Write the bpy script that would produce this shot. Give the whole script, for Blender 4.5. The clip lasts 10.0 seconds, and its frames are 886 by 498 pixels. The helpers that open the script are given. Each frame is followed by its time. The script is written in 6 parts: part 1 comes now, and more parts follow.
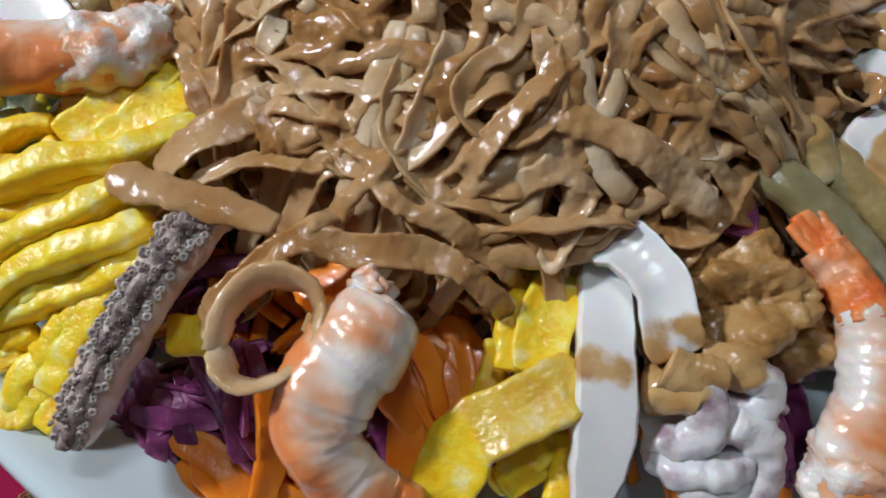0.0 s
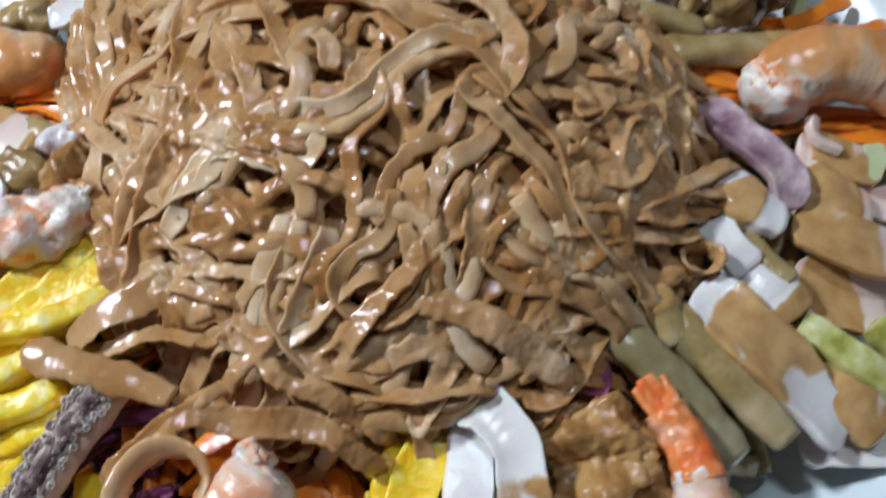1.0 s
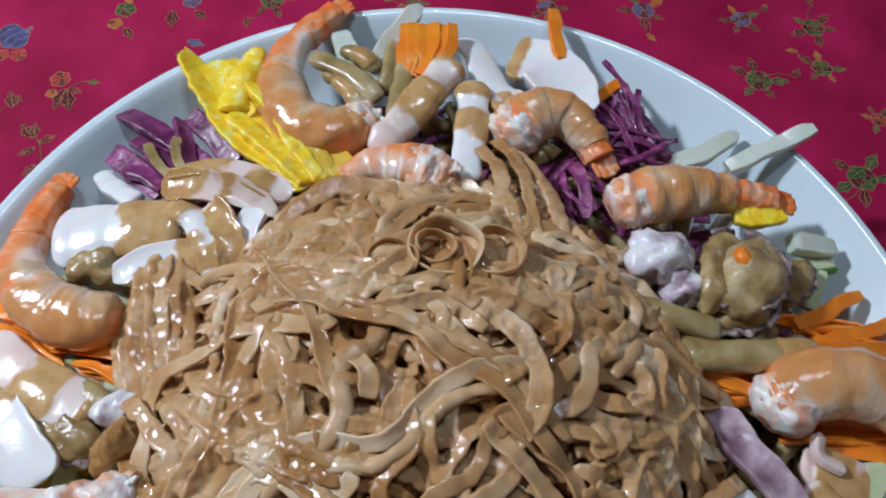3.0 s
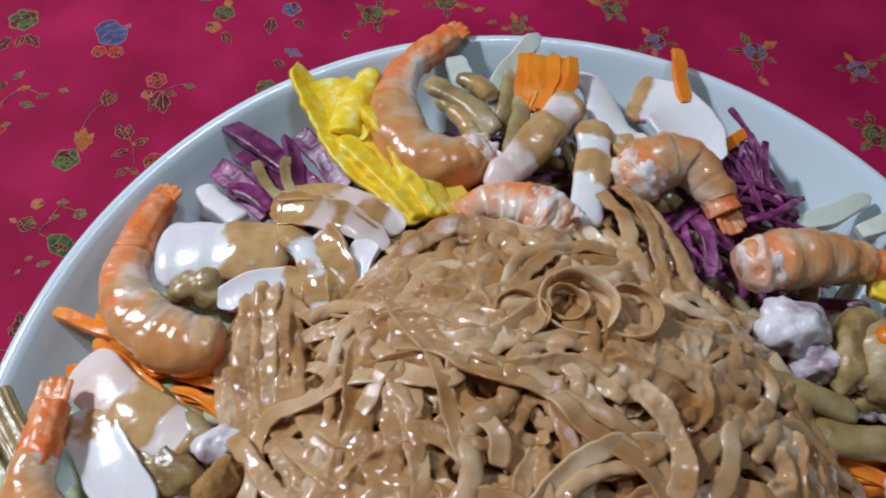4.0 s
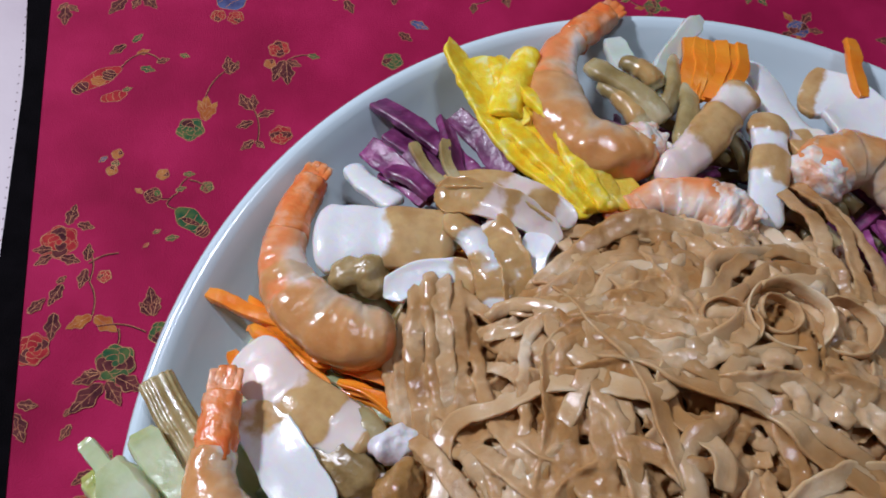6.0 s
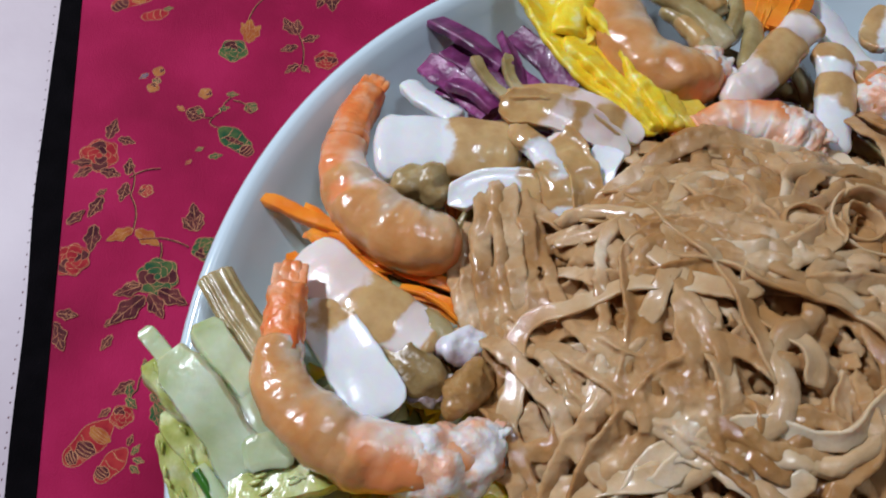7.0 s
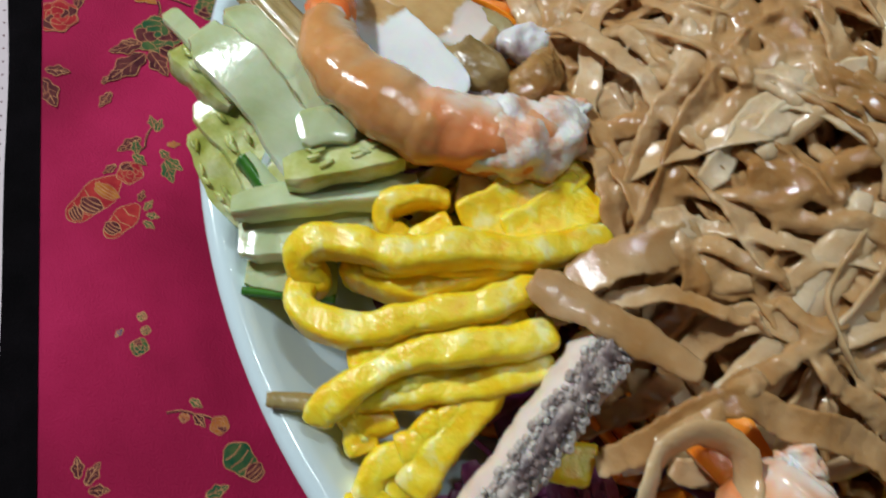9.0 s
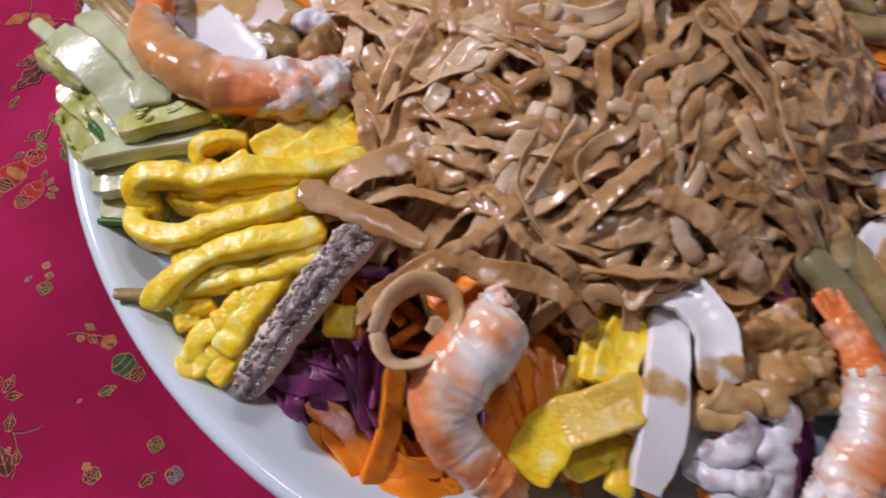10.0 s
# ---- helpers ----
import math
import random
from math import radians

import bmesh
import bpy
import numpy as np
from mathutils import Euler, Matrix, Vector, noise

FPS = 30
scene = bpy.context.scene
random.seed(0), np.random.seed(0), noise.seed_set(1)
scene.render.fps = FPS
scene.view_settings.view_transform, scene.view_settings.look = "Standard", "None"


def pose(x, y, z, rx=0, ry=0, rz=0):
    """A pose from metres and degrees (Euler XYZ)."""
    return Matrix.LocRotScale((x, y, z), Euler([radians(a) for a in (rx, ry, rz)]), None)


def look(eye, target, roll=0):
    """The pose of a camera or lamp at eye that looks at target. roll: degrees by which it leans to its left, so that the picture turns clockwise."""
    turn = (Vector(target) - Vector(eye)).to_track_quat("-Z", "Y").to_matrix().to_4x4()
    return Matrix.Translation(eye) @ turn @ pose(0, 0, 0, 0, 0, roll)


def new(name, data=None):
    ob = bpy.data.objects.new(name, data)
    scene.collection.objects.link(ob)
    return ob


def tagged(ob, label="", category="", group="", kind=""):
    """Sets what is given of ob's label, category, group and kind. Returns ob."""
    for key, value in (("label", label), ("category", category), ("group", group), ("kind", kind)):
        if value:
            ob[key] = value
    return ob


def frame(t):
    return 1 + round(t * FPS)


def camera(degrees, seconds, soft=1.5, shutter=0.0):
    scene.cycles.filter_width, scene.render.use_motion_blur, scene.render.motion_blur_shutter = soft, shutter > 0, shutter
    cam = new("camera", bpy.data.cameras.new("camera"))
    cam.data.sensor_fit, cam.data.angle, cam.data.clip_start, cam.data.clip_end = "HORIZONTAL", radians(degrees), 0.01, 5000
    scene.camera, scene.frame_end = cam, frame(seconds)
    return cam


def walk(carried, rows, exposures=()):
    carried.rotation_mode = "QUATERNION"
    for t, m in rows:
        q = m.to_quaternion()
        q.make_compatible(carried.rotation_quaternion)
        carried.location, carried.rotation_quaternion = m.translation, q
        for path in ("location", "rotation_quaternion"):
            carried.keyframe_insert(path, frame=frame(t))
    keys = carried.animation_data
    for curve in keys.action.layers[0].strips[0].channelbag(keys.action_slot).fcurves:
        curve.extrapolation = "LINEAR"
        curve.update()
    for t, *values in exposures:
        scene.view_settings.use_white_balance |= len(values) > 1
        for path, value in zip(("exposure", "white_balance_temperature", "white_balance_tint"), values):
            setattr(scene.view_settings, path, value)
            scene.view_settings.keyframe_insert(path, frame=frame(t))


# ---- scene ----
cam = camera(63.68, 10.0, soft=1.8, shutter=0.3)
PATH = [
    (0, (0.02421, 0.02544, 0.17308), (0.02406, 0.75403, -1.68948), 0.886),
    (0.5, (0.0334, 0.03195, 0.17296), (0.03892, 0.70974, -1.70868), 0.829),
    (1, (0.04623, 0.0433, 0.19908), (0.0757, 0.87474, -1.61967), 2.521),
    (1.5, (0.05788, 0.06303, 0.21499), (0.09576, 0.92658, -1.58857), 3.154),
    (2, (0.05926, 0.07383, 0.22994), (0.08121, 0.98326, -1.55119), 3.518),
    (2.2, (0.06064, 0.07982, 0.2367), (0.05511, 0.99929, -1.53941), 2.051),
    (3.3, (0.02973, 0.10004, 0.239), (-0.00191, 1.06693, -1.51146), 5.757),
    (3.5, (0.02554, 0.10271, 0.23571), (-0.02616, 1.08252, -1.50707), 5.977),
    (4, (0.00953, 0.10798, 0.23373), (-0.07112, 1.05422, -1.52642), 5.918),
    (4.5, (-0.00681, 0.10905, 0.22956), (-0.11104, 0.99928, -1.55835), 5.254),
    (5, (-0.0146, 0.11235, 0.22943), (-0.13915, 1.02895, -1.5438), 4.942),
    (5.5, (-0.02628, 0.11078, 0.22512), (-0.15219, 0.99647, -1.56365), 5.486),
    (5.7, (-0.03001, 0.11068, 0.22439), (-0.15099, 0.98231, -1.57161), 5.735),
    (6.8, (-0.0468, 0.0939, 0.21302), (-0.12581, 0.96732, -1.58445), 9.625),
    (7, (-0.04924, 0.08662, 0.20783), (-0.12545, 0.95783, -1.59083), 10.387),
    (7.5, (-0.05415, 0.07596, 0.2019), (-0.10102, 0.94243, -1.60005), 12.908),
    (8, (-0.06131, 0.05724, 0.18821), (-0.04321, 0.90162, -1.62471), 17.914),
    (8.5, (-0.06724, 0.04894, 0.17667), (-0.00976, 0.85757, -1.65167), 19.013),
    (9, (-0.05872, 0.03783, 0.16844), (0.03032, 0.83194, -1.66498), 19.47),
    (9.5, (-0.03354, 0.01792, 0.18102), (0.00382, 0.86463, -1.63052), 13.409),
    (10, (-0.00637, 0.00582, 0.20399), (0.0489, 0.84904, -1.60873), 12.013),
]

walk(cam, [(t, look(eye, target, roll)) for t, eye, target, roll in PATH],
     exposures=[(0, -0.14, 6300, 11), (1, 0.0, 6100, 11), (2, -0.05, 5400, 11), (3.5, -0.24, 5900, 12), (5.5, -0.32, 5900, 18), (7.5, -0.26, 5950, 11), (8, -0.24, 6050, 9), (9, -0.22, 6300, 3), (10, -0.15, 6450, 31)])

# ---- light: dim room light and one lamp beside the table ----
world = bpy.data.worlds.new("world")
scene.world = world
world.use_nodes = True
world.node_tree.nodes["Background"].inputs[0].default_value = (0.80, 0.90, 1.0, 1)
world.node_tree.nodes["Background"].inputs[1].default_value = 0.35


def area_lamp(name, eye, target, sx, sy, watts, colour):
    data = bpy.data.lights.new(name, "AREA")
    data.shape, data.size, data.size_y, data.energy, data.color = "RECTANGLE", sx, sy, watts, colour
    lamp = new(name, data)
    lamp.matrix_world = look(eye, target)
    return lamp


area_lamp("side_lamp", (-0.74, 0.36, 0.78), (0.04, 0.16, 0.03), 0.09, 0.09, 10.2, (0.95, 0.98, 1.0))
area_lamp("ceiling_lamp", (0.1, 0.6, 1.60), (0.04, 0.16, 0.03), 0.30, 0.06, 5.6, (0.86, 0.95, 1.0))

MM = 0.001


# ---- materials ----
def material(name, colours, scale=60.0, rough=0.4, bump=0.15, bump_scale=400.0, sss=0.0, coat=0.0, vary=0.0, spec=0.5, detail=4.0, stretch=(1, 1, 1), sss_radius=(1.0, 0.5, 0.25), low=0.35, high=0.65, relief=0.0008, saucy=False, sss_scale=0.002, strands=0.0, veil=0.85, fleshy=False):
    """A surface whose colour wanders between the given colours, with fine relief."""
    m = bpy.data.materials.new(name)
    m.use_nodes = True
    nt = m.node_tree
    n, link = nt.nodes, nt.links.new
    b = n["Principled BSDF"]
    tc = n.new("ShaderNodeTexCoord")
    mp = n.new("ShaderNodeMapping")
    mp.inputs["Scale"].default_value = stretch
    link(tc.outputs["Object"], mp.inputs["Vector"])
    no = n.new("ShaderNodeTexNoise")
    no.inputs["Scale"].default_value, no.inputs["Detail"].default_value = scale, detail
    link(mp.outputs[0], no.inputs["Vector"])
    ramp = n.new("ShaderNodeValToRGB")
    while len(ramp.color_ramp.elements) < len(colours):
        ramp.color_ramp.elements.new(0.5)
    for i, c in enumerate(colours):
        ramp.color_ramp.elements[i].position = low + (high - low) * i / max(1, len(colours) - 1)
        ramp.color_ramp.elements[i].color = (*c, 1)
    fac = no.outputs["Fac"]
    if strands:
        geo, who = n.new("ShaderNodeNewGeometry"), n.new("ShaderNodeObjectInfo")
        both = n.new("ShaderNodeMath")
        link(geo.outputs["Random Per Island"], both.inputs[0])
        link(who.outputs["Random"], both.inputs[1])
        shift = n.new("ShaderNodeMath")
        shift.operation = "MULTIPLY_ADD"
        link(both.outputs[0], shift.inputs[0])
        shift.inputs[1].default_value = strands
        less = n.new("ShaderNodeMath")
        less.operation = "SUBTRACT"
        link(fac, less.inputs[0])
        less.inputs[1].default_value = strands
        link(less.outputs[0], shift.inputs[2])
        fac = shift.outputs[0]
    if fleshy:
        fl, half = n.new("ShaderNodeAttribute"), n.new("ShaderNodeMath")
        fl.attribute_name, half.operation = "flesh", "MULTIPLY_ADD"
        link(fac, half.inputs[0])
        half.inputs[1].default_value = 0.28
        link(fl.outputs["Fac"], half.inputs[2])
        fac = half.outputs[0]
    link(fac, ramp.inputs[0])
    out = ramp.outputs[0]
    if vary:
        info = n.new("ShaderNodeObjectInfo")
        hsv = n.new("ShaderNodeHueSaturation")
        rng = n.new("ShaderNodeMapRange")
        rng.inputs["To Min"].default_value, rng.inputs["To Max"].default_value = 1 - vary, 1 + vary
        link(info.outputs["Random"], rng.inputs["Value"])
        link(rng.outputs[0], hsv.inputs["Value"])
        link(out, hsv.inputs["Color"])
        out = hsv.outputs[0]
    b.inputs["Roughness"].default_value = rough
    if saucy:
        at = n.new("ShaderNodeAttribute")
        at.attribute_name = "sauce"
        sn = n.new("ShaderNodeTexNoise")
        sn.inputs["Scale"].default_value, sn.inputs["Detail"].default_value = 260.0, 4.0
        link(tc.outputs["Object"], sn.inputs["Vector"])
        ad = n.new("ShaderNodeMath")
        ad.operation = "MULTIPLY_ADD"
        link(sn.outputs["Fac"], ad.inputs[0])
        ad.inputs[1].default_value = 0.55
        link(at.outputs["Fac"], ad.inputs[2])
        cover = n.new("ShaderNodeMapRange")
        cover.interpolation_type = "SMOOTHSTEP"
        cover.inputs["From Min"].default_value, cover.inputs["From Max"].default_value = 0.58, 0.86
        cover.inputs["To Max"].default_value = veil
        link(ad.outputs[0], cover.inputs["Value"])
        thin = n.new("ShaderNodeMapRange")
        thin.inputs["From Min"].default_value, thin.inputs["From Max"].default_value = 0.36, 0.64
        pool = n.new("ShaderNodeTexNoise")
        pool.inputs["Scale"].default_value, pool.inputs["Detail"].default_value = 150.0, 6.0
        link(tc.outputs["Object"], pool.inputs["Vector"])
        link(pool.outputs["Fac"], thin.inputs["Value"])
        tone = n.new("ShaderNodeMix")
        tone.data_type = "RGBA"
        tone.inputs[6].default_value, tone.inputs[7].default_value = (0.63, 0.40, 0.16, 1), (0.47, 0.255, 0.075, 1)
        link(thin.outputs[0], tone.inputs[0])
        mix = n.new("ShaderNodeMix")
        mix.data_type = "RGBA"
        link(cover.outputs[0], mix.inputs[0])
        link(out, mix.inputs[6])
        link(tone.outputs[2], mix.inputs[7])
        out = mix.outputs[2]
        rr = n.new("ShaderNodeMapRange")
        rr.inputs["To Min"].default_value, rr.inputs["To Max"].default_value = rough, 0.14
        link(cover.outputs[0], rr.inputs["Value"])
        link(rr.outputs[0], b.inputs["Roughness"])
    link(out, b.inputs["Base Color"])
    b.inputs["Specular IOR Level"].default_value = spec
    b.inputs["Subsurface Weight"].default_value = sss
    b.inputs["Subsurface Scale"].default_value = sss_scale
    b.inputs["Subsurface Radius"].default_value = sss_radius
    b.inputs["Coat Weight"].default_value = coat
    b.inputs["Coat Roughness"].default_value = 0.06
    if bump:
        fine = n.new("ShaderNodeTexNoise")
        fine.inputs["Scale"].default_value, fine.inputs["Detail"].default_value = bump_scale, 5.0
        link(mp.outputs[0], fine.inputs["Vector"])
        bp = n.new("ShaderNodeBump")
        bp.inputs["Strength"].default_value, bp.inputs["Distance"].default_value = bump, relief
        link(fine.outputs["Fac"], bp.inputs["Height"])
        link(bp.outputs[0], b.inputs["Normal"])
        link(bp.outputs[0], b.inputs["Coat Normal"])
    return m


# Sauce tones, plus painted light: paler top strands, darker orange tangle as gap shade.
NOODLE = material("sauced_noodle", [(0.44, 0.225, 0.08), (0.53, 0.315, 0.145), (0.63, 0.42, 0.23), (0.78, 0.60, 0.42)], 60, 0.12, 0.4, 900, sss=0.4, coat=0.4, sss_scale=0.003, sss_radius=(1.0, 0.65, 0.42), relief=0.0004, spec=0.4, strands=0.26, vary=0.06, low=0.26, high=0.75, detail=4.0)
TANGLE = material("sauced_shaded_tangle", [(0.38, 0.185, 0.06), (0.46, 0.25, 0.10), (0.55, 0.335, 0.16), (0.68, 0.48, 0.29)], 70, 0.12, 0.4, 900, sss=0.4, coat=0.4, sss_scale=0.003, sss_radius=(1.0, 0.65, 0.42), relief=0.0004, spec=0.4, low=0.34, high=0.72, detail=5.0)
TANGLE_PALE = material("pale_tangle", [(0.43, 0.225, 0.08), (0.53, 0.315, 0.145), (0.63, 0.42, 0.235), (0.78, 0.60, 0.42)], 70, 0.12, 0.4, 900, sss=0.4, coat=0.4, sss_scale=0.003, sss_radius=(1.0, 0.65, 0.42), relief=0.0004, spec=0.4, low=0.32, high=0.70, detail=5.0)
SAUCE = material("peanut_sauce", [(0.33, 0.17, 0.05), (0.44, 0.245, 0.085), (0.53, 0.33, 0.135)], 130, 0.15, 0.8, 420, sss=0.4, coat=0.4, relief=0.0009)
SHRIMP = material("cooked_shrimp", [(0.85, 0.29, 0.10), (0.87, 0.40, 0.20), (0.88, 0.56, 0.40), (0.89, 0.75, 0.66), (0.89, 0.84, 0.80)], 140, 0.25, 0.45, 500, relief=0.0005, sss=0.5, coat=0.35, low=0.30, high=0.92, saucy=True, veil=0.6, fleshy=True, detail=6.0)
SHELL = material("shrimp_shell", [(0.84, 0.17, 0.035), (0.88, 0.28, 0.08), (0.88, 0.48, 0.30)], 130, 0.27, 0.6, 500, relief=0.0006, sss=0.3, coat=0.3, saucy=True, veil=0.8)
MEAT = material("shrimp_meat", [(0.86, 0.46, 0.29), (0.88, 0.68, 0.58), (0.88, 0.82, 0.78), (0.88, 0.84, 0.81)], 170, 0.3, 0.8, 420, relief=0.0009, sss=0.45, coat=0.2, low=0.42, high=0.68, saucy=True, veil=0.7)
SQUID = material("white_squid", [(0.82, 0.80, 0.80), (0.88, 0.88, 0.89)], 60, 0.25, 0.2, 500, relief=0.0005, sss=0.5, coat=0.18, saucy=True, veil=0.95)
SQUID_PINK = material("pinkish_squid", [(0.80, 0.62, 0.55), (0.86, 0.77, 0.72)], 50, 0.27, 0.2, 500, relief=0.0005, sss=0.5, coat=0.18, saucy=True, veil=0.95)
SQUID_GREY = material("grey_squid", [(0.42, 0.30, 0.36), (0.74, 0.70, 0.73), (0.86, 0.85, 0.87)], 110, 0.3, 0.5, 600, relief=0.0005, sss=0.4, coat=0.18, saucy=True, low=0.36, high=0.60, veil=0.95)
SQUID_PURPLE = material("purple_squid", [(0.20, 0.10, 0.14), (0.40, 0.27, 0.33), (0.62, 0.50, 0.52)], 120, 0.35, 0.4, 420, sss=0.2, coat=0.54)
SUCKER = material("squid_suckers", [(0.10, 0.065, 0.07), (0.30, 0.22, 0.21), (0.60, 0.50, 0.45)], 230, 0.42, 0.6, 600, sss=0.2, coat=0.18, low=0.38, high=0.66)
SUCKER_PALE = material("pale_suckers", [(0.34, 0.27, 0.25), (0.55, 0.46, 0.42), (0.72, 0.64, 0.58)], 300, 0.36, 0.5, 600, sss=0.3, coat=0.2, low=0.36, high=0.66)
MUSSEL = material("mussel_meat", [(0.24, 0.15, 0.055), (0.42, 0.29, 0.12), (0.58, 0.46, 0.27)], 110, 0.27, 0.5, 600, relief=0.0005, sss=0.3, coat=0.18, saucy=True)
EGG = material("fried_egg_strip", [(0.94, 0.54, 0.008), (0.96, 0.65, 0.014), (0.97, 0.73, 0.05), (0.97, 0.84, 0.34)], 210, 0.36, 0.55, 420, sss=0.45, coat=0.28, vary=0.05, low=0.33, high=0.68, detail=8.0, saucy=True, veil=0.4, relief=0.0009)
CARROT = material("carrot", [(0.91, 0.22, 0.008), (0.94, 0.33, 0.02)], 90, 0.36, 0.3, 500, sss=0.25, coat=0.43, vary=0.12)
CABBAGE = material("red_cabbage", [(0.13, 0.016, 0.085), (0.25, 0.045, 0.165), (0.46, 0.18, 0.36)], 170, 0.38, 0.6, 380, sss=0.15, coat=0.14, vary=0.3, low=0.38, high=0.72)
CUCUMBER = material("cucumber_flesh", [(0.42, 0.48, 0.22), (0.60, 0.66, 0.42), (0.80, 0.84, 0.70)], 45, 0.2, 0.35, 400, sss=0.45, coat=0.45, vary=0.10, low=0.34, high=0.66, detail=5.0, sss_scale=0.004, relief=0.0005, stretch=(1.0, 1.0, 2.0))
SEEDY = material("seedy_cucumber", [(0.34, 0.36, 0.07), (0.52, 0.54, 0.17), (0.70, 0.71, 0.38), (0.84, 0.84, 0.64)], 130, 0.2, 0.5, 400, sss=0.4, coat=0.45, vary=0.08, low=0.32, high=0.70, detail=7.0, sss_scale=0.003, relief=0.0006)
SKIN = material("cucumber_skin", [(0.03, 0.13, 0.012), (0.07, 0.24, 0.02)], 120, 0.32, 0.3, 300, coat=0.2)
RADISH = material("white_radish", [(0.62, 0.68, 0.58), (0.76, 0.80, 0.75)], 60, 0.26, 0.25, 350, sss=0.6, coat=0.5, sss_scale=0.004)
PICKLE = material("pickled_stem", [(0.28, 0.19, 0.065), (0.42, 0.32, 0.14), (0.57, 0.48, 0.29)], 70, 0.24, 0.6, 600, relief=0.0005, sss=0.4, coat=0.6, saucy=True)
GLASSY = material("translucent_stem", [(0.20, 0.17, 0.075), (0.31, 0.27, 0.14), (0.48, 0.44, 0.30)], 60, 0.2, 0.5, 300, sss=0.5, coat=0.7)
PLATE = material("glazed_porcelain", [(0.68, 0.80, 0.86), (0.72, 0.84, 0.90)], 14, 0.14, 0.02, 60, coat=0.5)
CLOTH = material("crimson_cloth", [(0.28, 0.005, 0.047), (0.36, 0.008, 0.064), (0.45, 0.014, 0.088)], 22, 0.7, 0.5, 2200, spec=0.13, detail=10.0)
HEM = material("black_hem", [(0.002, 0.0015, 0.002), (0.004, 0.003, 0.004)], 90, 0.9, 0.4, 1500, spec=0.05)
PALE = material("pale_pink_top", [(0.53, 0.43, 0.47), (0.62, 0.52, 0.55)], 16, 0.5, 0.15, 200)
WALLPAINT = material("plain_wall", [(0.55, 0.54, 0.52), (0.60, 0.59, 0.57)], 3, 0.9, 0.1, 60)
FLOORMAT = material("plain_floor", [(0.20, 0.17, 0.15), (0.26, 0.23, 0.20)], 5, 0.6, 0.1, 60)
GOLD = material("gold_print", [(0.36, 0.13, 0.07), (0.54, 0.27, 0.13)], 400, 0.8, 0.2, 1500, spec=0.1)
INK_BROWN = material("brown_print", [(0.055, 0.012, 0.018), (0.14, 0.035, 0.035)], 260, 0.8, 0.2, 1500, spec=0.1)
INK_GREEN = material("green_print", [(0.015, 0.075, 0.035), (0.09, 0.13, 0.04)], 260, 0.8, 0.2, 1500, spec=0.1)
INK_RED = material("red_print", [(0.30, 0.015, 0.025), (0.42, 0.035, 0.035)], 260, 0.8, 0.2, 1500, spec=0.1)
INK_ORANGE = material("orange_print", [(0.34, 0.08, 0.02), (0.44, 0.17, 0.035)], 260, 0.8, 0.2, 1500, spec=0.1)
INK_BLUE = material("blue_print", [(0.06, 0.06, 0.15), (0.10, 0.12, 0.26)], 260, 0.8, 0.2, 1500, spec=0.1)


# ---- builders: lengths in millimetres ----
def wob(p, size, seed):
    """Smooth waves in space, about -1 to 1, whose features are about size across."""
    r = np.random.RandomState(seed)
    out = np.zeros(len(p))
    for i in range(7):
        k = r.normal(size=3)
        k *= 2 * np.pi / size / np.linalg.norm(k) * r.uniform(0.6, 1.5)
        out += np.sin(p @ k + r.uniform(0, 6.28))
    return out / 3.2


def link_mesh(name, verts, faces, mats, uv=None, face_mat=None, smooth=True):
    me = bpy.data.meshes.new(name)
    me.from_pydata((np.asarray(verts) * MM).tolist(), [], faces)
    for m in mats if isinstance(mats, (list, tuple)) else [mats]:
        me.materials.append(m)
    if face_mat is not None:
        me.polygons.foreach_set("material_index", face_mat)
    me.polygons.foreach_set("use_smooth", [smooth] * len(me.polygons))
    me.update()
    return me


def spline(pts, n):
    """n points evenly along a smooth curve through pts."""
    p = np.array(pts, float)
    if len(p) == 2:
        return p[0] + (p[1] - p[0]) * np.linspace(0, 1, n)[:, None]
    q = np.vstack([2 * p[0] - p[1], p, 2 * p[-1] - p[-2]])
    fine = []
    for i in range(1, len(q) - 2):
        t = np.linspace(0, 1, 24, endpoint=False)[:, None]
        a, b, c, d = q[i - 1], q[i], q[i + 1], q[i + 2]
        fine.append(0.5 * (2 * b + (c - a) * t + (2 * a - 5 * b + 4 * c - d) * t ** 2 + (3 * b - a - 3 * c + d) * t ** 3))
    fine = np.vstack(fine + [p[-1:]])
    s = np.r_[0, np.cumsum(np.linalg.norm(np.diff(fine, axis=0), axis=1))]
    u = np.linspace(0, s[-1], n)
    return np.stack([np.interp(u, s, fine[:, k]) for k in range(3)], 1)


def frames_of(c, twist):
    """Tangent, side and normal along a curve, turned by twist degrees (one or one per point)."""
    t = np.gradient(c, axis=0)
    t /= np.linalg.norm(t, axis=1)[:, None] + 1e-9
    side = np.cross(t, [0, 0, 1.0])
    bad = np.linalg.norm(side, axis=1) < 0.15
    side[bad] = [1, 0, 0]
    for i in range(1, len(side)):
        if side[i] @ side[i - 1] < 0:
            side[i] *= -1
    side -= (side * t).sum(1)[:, None] * t
    side /= np.linalg.norm(side, axis=1)[:, None] + 1e-9
    up = np.cross(side, t)
    a = np.radians(np.broadcast_to(np.asarray(twist, float), (len(c),)))[:, None]
    return t, side * np.cos(a) + up * np.sin(a), up * np.cos(a) - side * np.sin(a)


